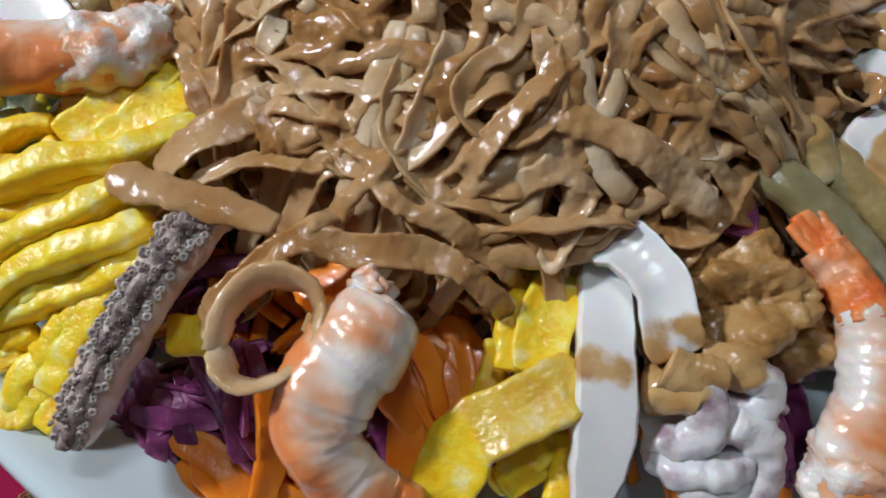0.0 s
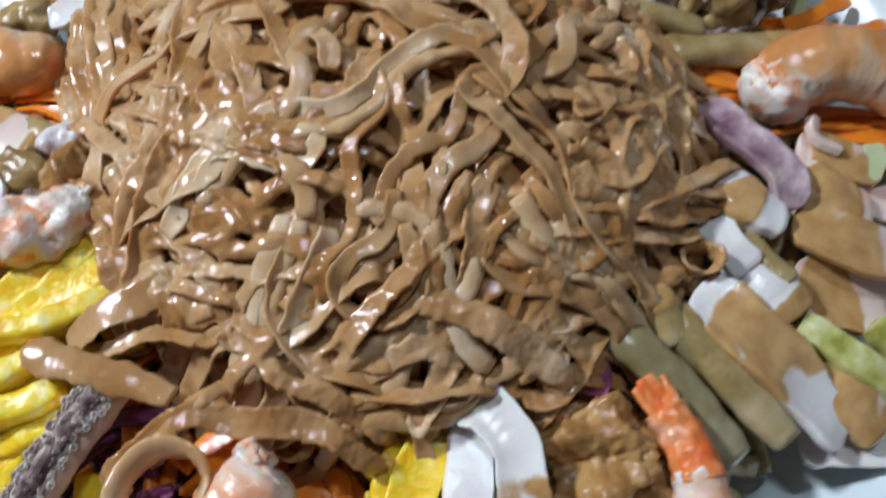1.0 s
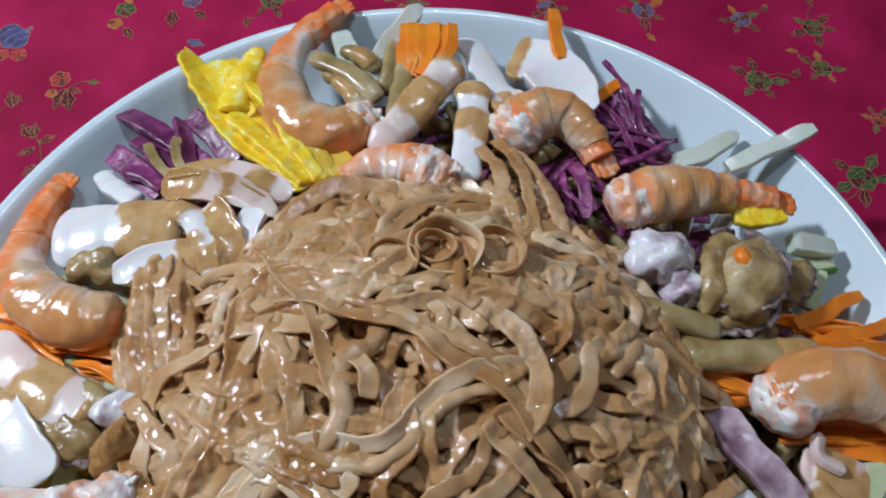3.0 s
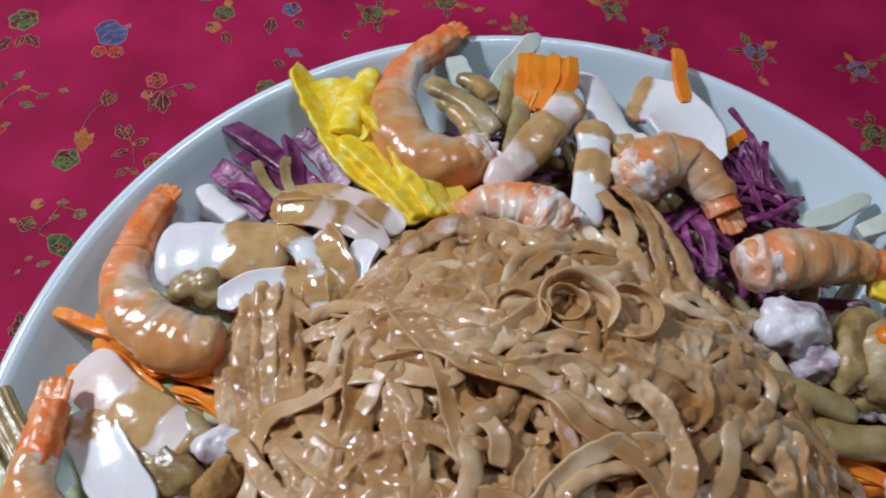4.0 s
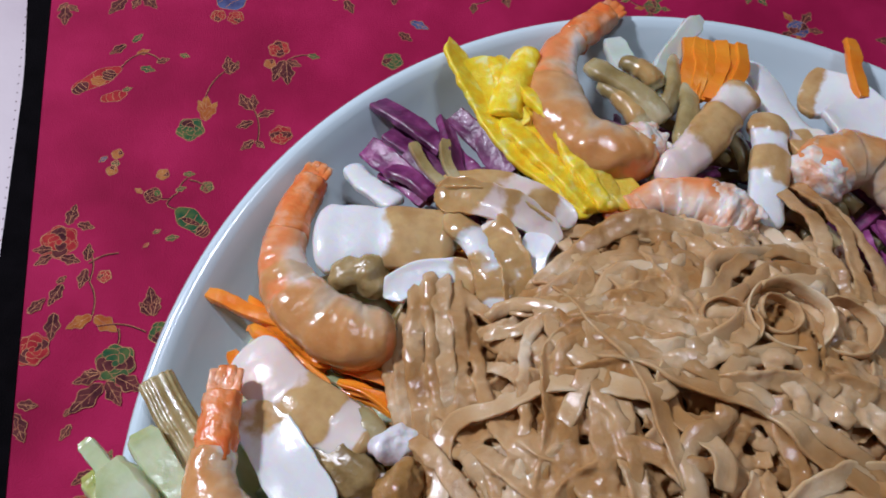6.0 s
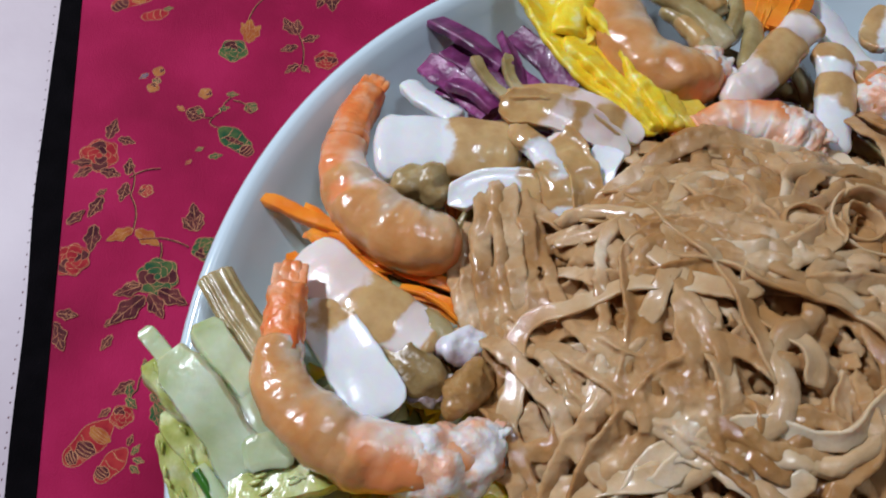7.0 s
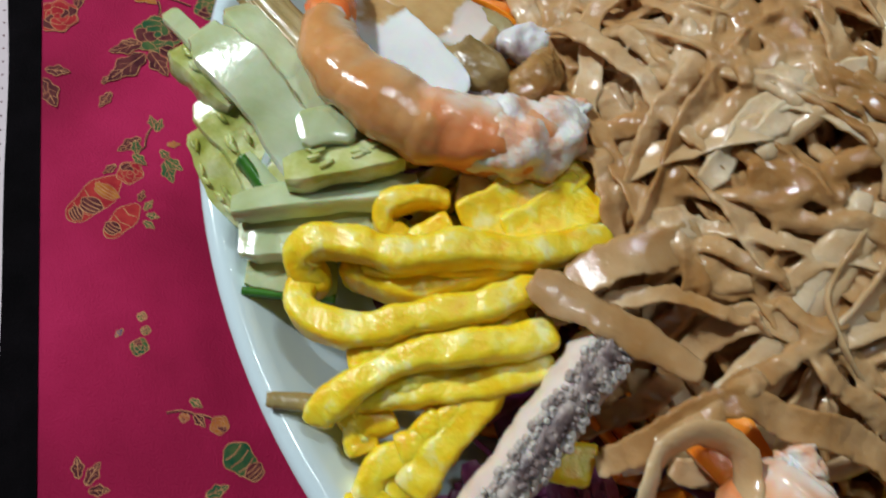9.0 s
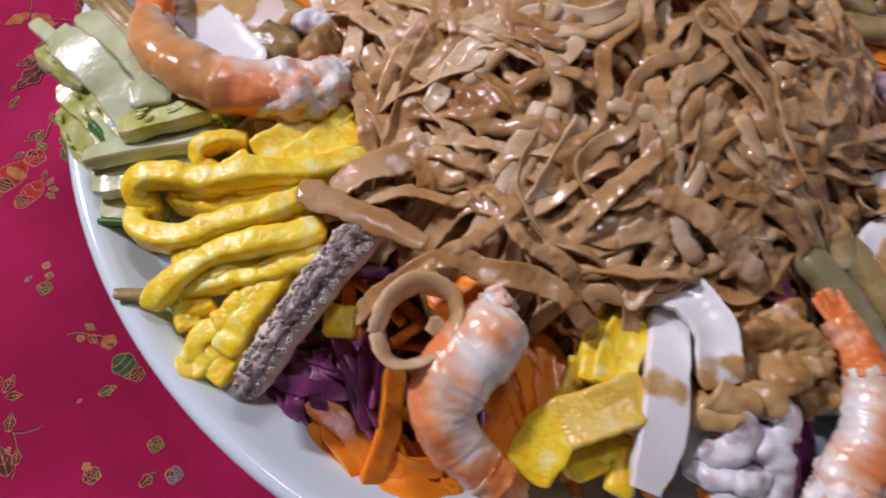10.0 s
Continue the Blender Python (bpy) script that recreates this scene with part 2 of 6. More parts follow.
def sweep(c, half_w, half_h, twist=0, ring=10, power=2.6, rough=0.0, size=8.0, seed=0, offset=None, curl=0.0):
    """A closed body round the curve c: half widths and heights along it, a rounded-box section, capped ends."""
    n = len(c)
    t, s, u = frames_of(c, twist)
    a = np.linspace(0, 2 * np.pi, ring, endpoint=False)
    ca, sa = np.cos(a), np.sin(a)
    x = np.sign(ca) * np.abs(ca) ** (2 / power)
    y = np.sign(sa) * np.abs(sa) ** (2 / power)
    if 4 <= power < 5.5:
        x = np.array([1, 0.88, 0.5, 0, -0.5, -0.88, -1, -1, -0.88, -0.5, 0, 0.5, 0.88, 1.0])
        y = np.array([0.66, 1, 1, 1, 1, 1, 0.66, -0.66, -1, -1, -1, -1, -1, -0.66])
        ring = 14
    hw = np.broadcast_to(np.asarray(half_w, float), (n,))[:, None, None]
    hh = np.broadcast_to(np.asarray(half_h, float), (n,))[:, None, None]
    d = s[:, None, :] * x[None, :, None] * hw + u[:, None, :] * (y[None, :, None] * hh + curl * (x[None, :, None] ** 2 - 0.4) * hw)
    v = (c[:, None, :] + d).reshape(-1, 3)
    nrm = d.reshape(-1, 3)
    nrm = nrm / (np.linalg.norm(nrm, axis=1)[:, None] + 1e-9)
    if rough:
        v = v + nrm * (rough * wob(v, size, seed) + 0.3 * rough * wob(v, size * 0.3, seed + 50))[:, None]
    if offset is not None:
        v = v + nrm * offset(v, np.repeat(np.linspace(0, 1, n), ring), np.tile(y, n))[:, None]
    f = []
    for i in range(n - 1):
        for j in range(ring):
            k = (j + 1) % ring
            f.append((i * ring + j, i * ring + k, (i + 1) * ring + k, (i + 1) * ring + j))
    f.append(tuple(range(ring - 1, -1, -1)))
    f.append(tuple(range((n - 1) * ring, n * ring)))
    return v, f


def smooth(x, a, b):
    t = np.clip((x - a) / (b - a), 0, 1)
    return t * t * (3 - 2 * t)


def put(name, v, f, mat, parent=None, label="", category="", group="", kind="", attr=None):
    """One mesh object; its origin at the middle of its foot, or its parent's origin."""
    v = np.asarray(v, float)
    o = Vector((0, 0, 0))
    if parent is None:
        base = np.array([v[:, 0].mean(), v[:, 1].mean(), v[:, 2].min()])
        o = Vector(base * MM)
    else:
        base = np.array(parent.matrix_basis.translation) / MM
        if parent.parent:
            base = base + np.array(parent.parent.matrix_basis.translation) / MM
    ob = new(name, link_mesh(name, v - base, f, mat))
    if attr is not None:
        ob.data.attributes.new("sauce", "FLOAT", "POINT").data.foreach_set("value", np.asarray(attr, np.float32))
    if parent is None:
        ob.location = o
    else:
        ob.parent = parent
    return tagged(ob, label, category, group, kind)


def part(name, v, f, mat, parent, label="", attr=None):
    return put(name, v, f, mat, parent, label, attr=attr)


def sauced(v, c, spans, seed, thick=0.6):
    """Lays sauce over the given spans of a swept body: the thickened body, and how much sauce lies at each point."""
    n = len(c)
    ring = len(v) // n
    mid = np.repeat(c, ring, axis=0)
    u = np.repeat(np.linspace(0, 1, n), ring)
    out = v - mid
    top = out[:, 2] / (np.abs(out[:, 2]).max() + 1e-6)
    mask = np.zeros(len(v))
    for a, b in spans:
        mask = np.maximum(mask, smooth(u, a - 0.14, a + 0.14) * (1 - smooth(u, b - 0.14, b + 0.14)))
    mask = 1.0 * mask + 0.55 * wob(v, 15.0, seed) * (0.30 + 0.65 * mask) + 0.14 * wob(v, 5.0, seed + 5) * mask + 0.15 * top * mask
    mask = np.clip(mask, 0.0, 1.2)
    out = out / (np.linalg.norm(out, axis=1)[:, None] + 1e-6)
    return v + out * (thick * smooth(mask, 0.15, 0.7))[:, None], mask


def strip(name, label, category, pts, w, h, mat, twist=0.0, group="", n=30, rough=0.25, size=9.0, seed=0, power=4.2, taper=(0.75, 0.75), spans=None, ring=12, parent=None, curl=0.0, fray=0.07, wiggle=0.4, blunt=False):
    """A cut strip: w wide, h thick."""
    c = spline(pts, n)
    c = c + wiggle * np.stack([wob(c, 19, seed + 11), wob(c, 19, seed + 12), 0.6 * wob(c, 15, seed + 13)], 1)
    u = np.linspace(0, 1, n)
    k = np.minimum(1, taper[0] + (1 - taper[0]) * smooth(u, 0, 0.12)) * np.minimum(1, taper[1] + (1 - taper[1]) * smooth(1 - u, 0, 0.12))
    if not 4 <= power < 5.5 and not blunt:
        e = np.clip(np.minimum(u, 1 - u) / 0.045, 0.04, 1)
        k = k * np.sqrt(e * (2 - e))
    k = k * (1 + fray * wob(c, 22, seed + 3) + 0.6 * fray * wob(c, 7, seed + 4))
    if power >= 5.5:
        k = k * (1 + 0.16 * wob(np.array([[seed * 7.3, 0, 0]]), 3.0, seed)[0] * (2 * u - 1))
    tw = twist if np.ndim(twist) == 0 else np.interp(u, np.linspace(0, 1, len(twist)), twist)
    v, f = sweep(c, w / 2 * k, h / 2 * np.minimum(1, k), tw, ring, power, rough, size, seed, curl=curl)
    attr = None
    if spans:
        v, attr = sauced(v, c, spans, seed + 1)
    ob = put(name, v, f, mat, None, label, category, group, "", attr) if parent is None else part(name, v, f, mat, parent, label, attr)
    if 4 <= power < 5.5:
        ob.data.set_sharp_from_angle(angle=radians(40))
    return ob


def blob(name, label, category, centre, radii, mat, turn=0.0, rough=1.2, size=10.0, seed=0, tilt=0.0, parent=None, group="", level=4):
    bm = bmesh.new()
    bmesh.ops.create_icosphere(bm, subdivisions=level, radius=1.0)
    v = np.array([x.co[:] for x in bm.verts])
    f = [tuple(q.index for q in g.verts) for g in bm.faces]
    bm.free()
    m = np.array(Euler((radians(tilt), 0, radians(turn))).to_matrix())
    p = (v * np.array(radii)) @ m.T
    p = p + (v @ m.T) * (rough * wob(p, size, seed) + 0.35 * rough * wob(p, size * 0.35, seed + 7))[:, None] + np.array(centre)
    return put(name, p, f, mat, parent, label, category, group) if parent is None else part(name, p, f, mat, parent, label)


def shrimp(label, pts, r, spans=(), seed=1, tail=0.2, meat=0.12, twist=0.0, flat=1.08, torn=True, white=0.29):
    """A peeled shrimp from its cut head end to its tail: ringed, orange along its back, white inside its curl."""
    n = 130
    c = spline(pts, n)
    u = np.linspace(0, 1, n)
    body = (0.86 + 0.22 * smooth(u, 0, 0.16)) * (1 - 0.42 * smooth(u, 0.28, 0.95))
    body = body * np.sqrt(np.clip(u / 0.05, 0.06, 1) * (2 - np.clip(u / 0.05, 0.06, 1)))
    seg = (u * 6.2 + 0.3) % 1.0
    body = body * (1 + 0.06 * np.where(seg < 0.86, seg, (1 - seg) / 0.14 * 0.86) - 0.03)
    keep = int(n * (1 - tail * 0.8))
    inner = c[:, :2].mean(0) - c[:, :2]
    inner /= np.linalg.norm(inner, axis=1)[:, None] + 1e-6

    def pale(v, m, ring, bias):
        """How white the flesh is: more towards the inside of the curl and behind each ring."""
        w = (v - np.repeat(c[:m], ring, axis=0))[:, :2]
        w = (w * np.repeat(inner[:m], ring, axis=0)).sum(1) / (r * np.repeat(body[:m], ring) + 1e-6)
        band = np.repeat(smooth(np.abs(seg[:m] - 0.5), 0.26, 0.5), ring)
        return np.clip(bias + 0.40 * w + 0.14 * band + 0.20 * wob(v, 12, seed + 31) + 0.05 * wob(v, 3, seed + 32), 0, 1)

    def flesh(ob, values):
        ob.data.attributes.new("flesh", "FLOAT", "POINT").data.foreach_set("value", np.asarray(values, np.float32))

    v, f = sweep(c[:keep], r * flat * body[:keep], 0.92 * r * body[:keep], twist, 32, 2.2, 0.45, 9.0, seed)
    runs = [(q[0] / (1 - tail * 0.8), q[1] / (1 - tail * 0.8)) for q in spans]
    paleness = pale(v, keep, 32, white)
    v, attr = sauced(v, c[:keep], runs, seed + 1, 0.8)
    ob = put("shrimp", v, f, SHRIMP, None, label, "shrimp", "shrimps on the plate", "", attr)
    flesh(ob, paleness)
    a = int(n * (1 - tail))
    ridges = lambda p, along, y: 0.22 * np.sin(np.tile(np.linspace(0, 2 * np.pi, 28, endpoint=False), len(p) // 28) * 9)
    v, f = sweep(c[a:], r * 1.05 * flat * body[a:], r * 0.95 * body[a:], twist, 28, 2.3, 0.3, 4.0, seed + 2, offset=ridges)
    part("tail", v, f, SHELL, ob, "orange tail shell")
    end, way = c[-1], c[-1] - c[-8]
    way = way / np.linalg.norm(way)
    out = np.cross(way, [0, 0, 1.0])
    for k in (-1.5, -0.5, 0.5, 1.5):
        q = spline([end - way * 3.5 + out * k * 0.9, end + way * 3 + out * k * 1.5 + np.array([0, 0, 0.3]), end + way * (8.0 - 0.9 * abs(k)) + out * k * 2.0 + np.array([0, 0, 0.9 - 0.3 * abs(k)])], 16)
        w = r * 0.36 * np.sin(np.linspace(0.7, np.pi - 0.55, 16))
        v, f = sweep(q, w, 0.75, 14 * k, 12, 2.4, 0.2, 3.0, seed + int(2 * k))
        part("tail_fin", v, f, SHELL, ob, "orange tail fin")
    if meat:
        b = max(6, int(n * meat))
        fade = smooth(np.linspace(0, 1, b), 0.55, 1.0)
        grow = 0.7 - 1.5 * fade
        v, f = sweep(c[:b], r * flat * body[:b] + grow, 0.92 * r * body[:b] + grow, twist, 40, 2.2, 0.9, 6.0, seed)
        v, attr = sauced(v, c[:b], [(q[0] / meat, q[1] / meat) for q in spans], seed + 1, 0.3)
        part("head_end", v, f, MEAT, ob, "torn white head end", attr)
        # shreds of flesh at the torn end
        rr = random.Random(seed)
        back = c[0] - c[5]
        back = back / np.linalg.norm(back)
        side = np.cross(back, [0, 0, 1.0])
        for k in range(5 if torn else 0):
            o = side * rr.uniform(-0.7, 0.7) * r + np.array([0, 0, rr.uniform(-0.1, 0.6) * r])
            tip = c[0] + o + back * rr.uniform(0.3, 2.2) + side * rr.uniform(-1.5, 1.5)
            v, f = sweep(spline([c[4] + o * 0.8, c[0] + o, tip], 10), np.linspace(3.0, 1.6, 10) * rr.uniform(0.8, 1.3), 1.0, rr.uniform(-40, 40), 12, 2.2, 0.7, 2.5, seed + k)
            part("flesh_shred", v, f, MEAT, ob, "white torn flesh")
    return ob


# ---- the room, the table and its cloths ----
def box(name, lo, hi, mat, label="", category="", kind="structure"):
    lo, hi = np.array(lo, float), np.array(hi, float)
    v = np.array([[(lo, hi)[i][0], (lo, hi)[j][1], (lo, hi)[k][2]] for i in (0, 1) for j in (0, 1) for k in (0, 1)])
    f = [(0, 1, 3, 2), (4, 6, 7, 5), (0, 4, 5, 1), (2, 3, 7, 6), (0, 2, 6, 4), (1, 5, 7, 3)]
    ob = put(name, v, f, mat, None, label, category, "", kind)
    ob.data.polygons.foreach_set("use_smooth", [False] * 6)
    return ob


box("floor", (-2000, -2000, -790), (2000, 2400, -752), FLOORMAT, "plain dark floor under the table", "floor")
box("ceiling", (-2000, -2000, 1750), (2000, 2400, 1790), WALLPAINT, "plain pale ceiling above the table", "ceiling")
box("wall_west", (-2040, -2000, -752), (-2000, 2400, 1750), WALLPAINT, "plain pale wall", "wall")
box("wall_east", (2000, -2000, -752), (2040, 2400, 1750), WALLPAINT, "plain pale wall", "wall")
box("wall_south", (-2000, -2040, -752), (2000, -2000, 1750), WALLPAINT, "plain pale wall", "wall")
box("wall_north", (-2000, 2400, -752), (2000, 2440, 1750), WALLPAINT, "plain pale wall", "wall")

# the cloth's edge runs from near to far, leaning to the left
EDGE = np.array([-153.5, 106.0])
ALONG = np.array([-0.383, 0.924])
ACROSS = np.array([0.924, 0.383])


def on_cloth(a, b, z=0.0):
    """A place a mm from the cloth's edge inwards and b mm along it."""
    q = EDGE + ACROSS * a + ALONG * b
    return (q[0], q[1], z)


def slab(name, a0, a1, b0, b1, z0, z1, mat, label="", category="", parent=None, bow=0.0, nb=2, seed=0, kind=""):
    b = np.linspace(b0, b1, nb)
    wave = bow * wob(np.stack([b, b * 0, b * 0], 1), 60, seed) if bow else b * 0
    v = [on_cloth(a + (w if a == a0 and bow else 0), bb, z) for bb, w in zip(b, wave) for a, z in ((a0, z0), (a1, z0), (a1, z1), (a0, z1))]
    f = [(4 * i + j, 4 * i + (j + 1) % 4, 4 * i + 4 + (j + 1) % 4, 4 * i + 4 + j) for i in range(nb - 1) for j in range(4)]
    f += [(3, 2, 1, 0), tuple(4 * (nb - 1) + j for j in range(4))]
    ob = put(name, v, f, mat, parent, label, category, "", kind) if parent is None else part(name, v, f, mat, parent, label)
    ob.data.polygons.foreach_set("use_smooth", [False] * len(ob.data.polygons))
    return ob


table = slab("table", -260, 820, -560, 760, -30, -0.6, PALE, "pale pinkish painted table under the red cloth", "table")
for a in (-200, 760):
    for b in (-500, 700):
        slab("leg", a - 25, a + 25, b - 25, b + 25, -752, -30, PALE, "", "", table)
cloth = slab("tablecloth", 0, 620, -420, 560, -0.58, 0.0, CLOTH, "crimson cotton cloth printed with gold-edged flowers", "tablecloth", bow=0.9, nb=120, seed=3)
slab("hem", -7.4, 0.8, -420, 560, -0.59, 0.3, HEM, "black woven border of the cloth", "", cloth, bow=0.6, nb=120, seed=8)
# stitches beside the hem on the pale top
vs, fs = [], []
for i in range(230):
    q = on_cloth(-8.8, -420 + i * 4.2)
    k = len(vs)
    vs += [(q[0] - 0.35, q[1] - 0.5, -0.7), (q[0] + 0.35, q[1] - 0.5, -0.7), (q[0] + 0.35, q[1] + 0.5, -0.7), (q[0] - 0.35, q[1] + 0.5, -0.7), (q[0], q[1], -0.45)]
    fs += [(k, k + 1, k + 4), (k + 1, k + 2, k + 4), (k + 2, k + 3, k + 4), (k + 3, k, k + 4)]
part("stitching", np.array(vs), fs, INK_BROWN, table, "row of dark stitches")


# ---- printed flowers on the cloth ----
def outline_leaf(length, width, lobes, wavy, seed):
    """The outline of a leaf or petal, from its stalk."""
    t = np.linspace(0, 1, 15)
    half = width / 2 * np.sin(np.pi * t ** 0.8) * (1 + wavy * np.sin(lobes * np.pi * t))
    up = np.stack([t * length, half], 1)
    dn = np.stack([t[::-1][1:-1] * length, -half[::-1][1:-1]], 1)
    return np.vstack([up, dn])


B, G, R, O, U = 1, 2, 3, 4, 5


class Spray:
    """One printed spray: gold edges round coloured fields, flat on the cloth, each a hair above the last."""

    def __init__(self):
        self.v, self.f, self.m, self.starts = [], [], [], []

    def begin(self, name):
        self.starts.append((name, len(self.v), len(self.f)))

    def field(self, poly, mat, edge=0.24):
        poly = np.asarray(poly, float)
        mid = poly.mean(0)
        for g, m in ((edge, 0), (0.0, mat)):
            p = poly + (poly - mid) / (np.linalg.norm(poly - mid, axis=1)[:, None] + 1e-6) * g
            k, z = len(self.v), 0.02 + 0.0008 * len(self.f)
            self.v += [(x, y, z) for x, y in p]
            self.f.append(tuple(range(k, k + len(p))))
            self.m.append(m)

    def line(self, pts, w, mat=0):
        pts = np.asarray(pts, float)
        d = np.gradient(pts, axis=0)
        n = np.stack([-d[:, 1], d[:, 0]], 1) / (np.linalg.norm(d, axis=1)[:, None] + 1e-6) * w / 2
        k, z = len(self.v), 0.02 + 0.0008 * len(self.f)
        for p, q in zip(pts, n):
            self.v += [(*(p - q), z), (*(p + q), z)]
        for i in range(len(pts) - 1):
            self.f.append((k + 2 * i, k + 2 * i + 2, k + 2 * i + 3, k + 2 * i + 1))
            self.m.append(mat)

    def leaf(self, mat, x0, y0, x1, y1, width=0.46):
        self.begin("printed_leaf")
        d = np.array([x1 - x0, y1 - y0], float)
        n = np.array([-d[1], d[0]])
        o = outline_leaf(1.0, width, 5, 0.22, 0)
        self.field(np.array([x0, y0]) + o[:, :1] * d + o[:, 1:] * n, mat)
        a = np.array([x0, y0], float)
        self.line([a, a + 0.5 * d, a + 0.9 * d], 0.22)
        for q in (0.35, 0.6):
            for e in (-1, 1):
                self.line([a + q * d, a + (q + 0.12) * d + e * 0.1 * n, a + (q + 0.2) * d + e * 0.16 * n], 0.13)

    def stalk(self, x0, y0, x1, y1, bend):
        self.begin("printed_stalk")
        a, b = np.array([x0, y0], float), np.array([x1, y1], float)
        n = np.array([-(b - a)[1], (b - a)[0]])
        t = np.linspace(0, 1, 9)[:, None]
        p = a + (b - a) * t + n * bend * np.sin(np.pi * t)
        self.line(p, 0.55, 1)
        self.line(p + n / (np.linalg.norm(n) + 1e-6) * 0.25, 0.2)

    def bloom(self, mat, x, y, rad, petals):
        self.begin("printed_flower")
        t = np.linspace(0, 2 * np.pi, 40, endpoint=False)
        at = np.array([x, y], float)
        dark = 1 if mat != 1 else 2
        q = rad * (0.95 + 0.08 * np.cos(petals * t))
        self.field(at + np.stack([q * np.cos(t), q * np.sin(t)], 1), mat)
        for ring, (far, size) in enumerate(((0.55, 0.40), (0.28, 0.30))):
            for k in range(petals - ring):
                a = 2 * np.pi * (k + 0.4 * ring) / (petals - ring) + x
                c = at + far * rad * np.array([np.cos(a), np.sin(a)])
                q = size * rad * (1 + 0.1 * np.cos(3 * t + k))
                self.field(c + np.stack([q * np.cos(t), 0.85 * q * np.sin(t)], 1), (mat, mat, dark)[(k + ring) % 3], 0.18)
        self.field(at + 0.16 * rad * np.stack([np.cos(t), np.sin(t)], 1), mat, 0.16)

    def pod(self, mat, x0, y0, x1, y1, width):
        self.begin("printed_pod")
        a, d = np.array([x0, y0], float), np.array([x1 - x0, y1 - y0], float)
        n = np.array([-d[1], d[0]]) / np.linalg.norm(d) * width * 0.55
        t = np.linspace(0, 2 * np.pi, 30, endpoint=False)
        o = np.stack([0.5 - 0.5 * np.cos(t), 0.5 * np.sin(t) * (1 + 0.12 * np.cos(5 * t))], 1)
        self.field(a + o[:, :1] * d + o[:, 1:] * n, mat)
        for q in (0.25, 0.5, 0.75):
            w = 0.85 * math.sqrt(q * (1 - q))
            self.line([a + q * d - w * n, a + (q + 0.06) * d, a + q * d + w * n], 0.26)

    def lay(self):
        v = np.array(self.v)
        inside = (v[:, :2] - EDGE) @ ACROSS
        v[:, :2] += np.clip(1.2 - inside, 0, None)[:, None] * ACROSS
        inks = [GOLD, INK_BROWN, INK_GREEN, INK_RED, INK_ORANGE, INK_BLUE]
        ends = self.starts[1:] + [("", len(self.v), len(self.f))]
        for (name, v0, f0), (_, v1, f1) in zip(self.starts, ends):
            ob = part(name, v[v0:v1], [tuple(k - v0 for k in g) for g in self.f[f0:f1]], inks, cloth)
            ob.data.polygons.foreach_set("material_index", self.m[f0:f1])
            ob.data.polygons.foreach_set("use_smooth", [False] * (f1 - f0))


sp = Spray()
sp.bloom(R, -176, 188, 6.3, 6)
sp.leaf(B, -176, 195, -177, 203)
sp.leaf(B, -173, 196, -167, 196)
sp.leaf(B, -177, 185, -183, 183)
sp.leaf(B, -176, 183, -180, 178)
sp.leaf(B, -173, 183, -166, 183)
sp.leaf(B, -164, 184, -166, 190)
sp.leaf(B, -163, 181, -162, 174)
sp.leaf(B, -168, 174, -169, 166)
sp.leaf(B, -166, 164, -163, 155)
sp.leaf(B, -170, 174, -168, 177)
sp.stalk(-165, 188, -160, 177, 0.1)
sp.stalk(-160, 177, -154, 166, 0.1)
sp.bloom(R, -156, 180, 2.2, 5)
sp.stalk(-163, 183, -155, 189, 0.1)
sp.leaf(O, -154, 166, -160, 160)
sp.leaf(O, -153, 166, -144, 163)
sp.stalk(-151, 163, -135, 165, 0.1)
sp.bloom(G, -130, 166, 4.1, 5)
sp.leaf(B, -135, 171, -140, 180)
sp.leaf(B, -135, 171, -136, 177)
sp.leaf(B, -136, 171, -141, 174)
sp.bloom(R, -167, 151, 5.4, 7)
sp.leaf(B, -174, 162, -171, 168)
sp.leaf(B, -163, 134, -157, 135)
sp.leaf(B, -163, 131, -156, 124)
sp.leaf(B, -160, 127, -164, 131)
sp.stalk(-144, 164, -142, 157, 0.1)
sp.bloom(G, -140, 153, 6.3, 6)
sp.leaf(B, -143, 149, -150, 144)
sp.leaf(B, -141, 146, -147, 135)
sp.leaf(B, -140, 147, -133, 141)
sp.leaf(B, -138, 149, -128, 147)
sp.leaf(B, -144, 149, -148, 148)
sp.lay()

sp = Spray()
sp.pod(R, -134, 109, -141, 95, 14)
sp.bloom(R, -132, 111, 3.2, 5)
sp.pod(R, -127, 103, -131, 93, 10)
sp.pod(B, -137, 102, -138, 98, 10)
sp.pod(O, -135, 106, -136, 103, 12)
sp.pod(B, -139, 98, -141, 96, 7)
sp.pod(B, -130, 97, -131, 94, 7)
sp.stalk(-132, 114, -131, 119, 0.1)
sp.stalk(-131, 119, -131, 126, 0.1)
sp.leaf(G, -131, 125, -133, 128)
sp.leaf(G, -130, 124, -130, 128)
sp.leaf(G, -125, 116, -121, 111)
sp.leaf(G, -125, 117, -120, 115)
sp.leaf(G, -127, 119, -124, 117)
sp.leaf(G, -125, 102, -124, 105)
sp.leaf(G, -124, 101, -121, 101)
sp.leaf(G, -124, 99, -121, 98)
sp.leaf(B, -133, 121, -137, 116)
sp.leaf(B, -127, 104, -127, 107)
sp.leaf(O, -126, 121, -123, 122)
sp.lay()

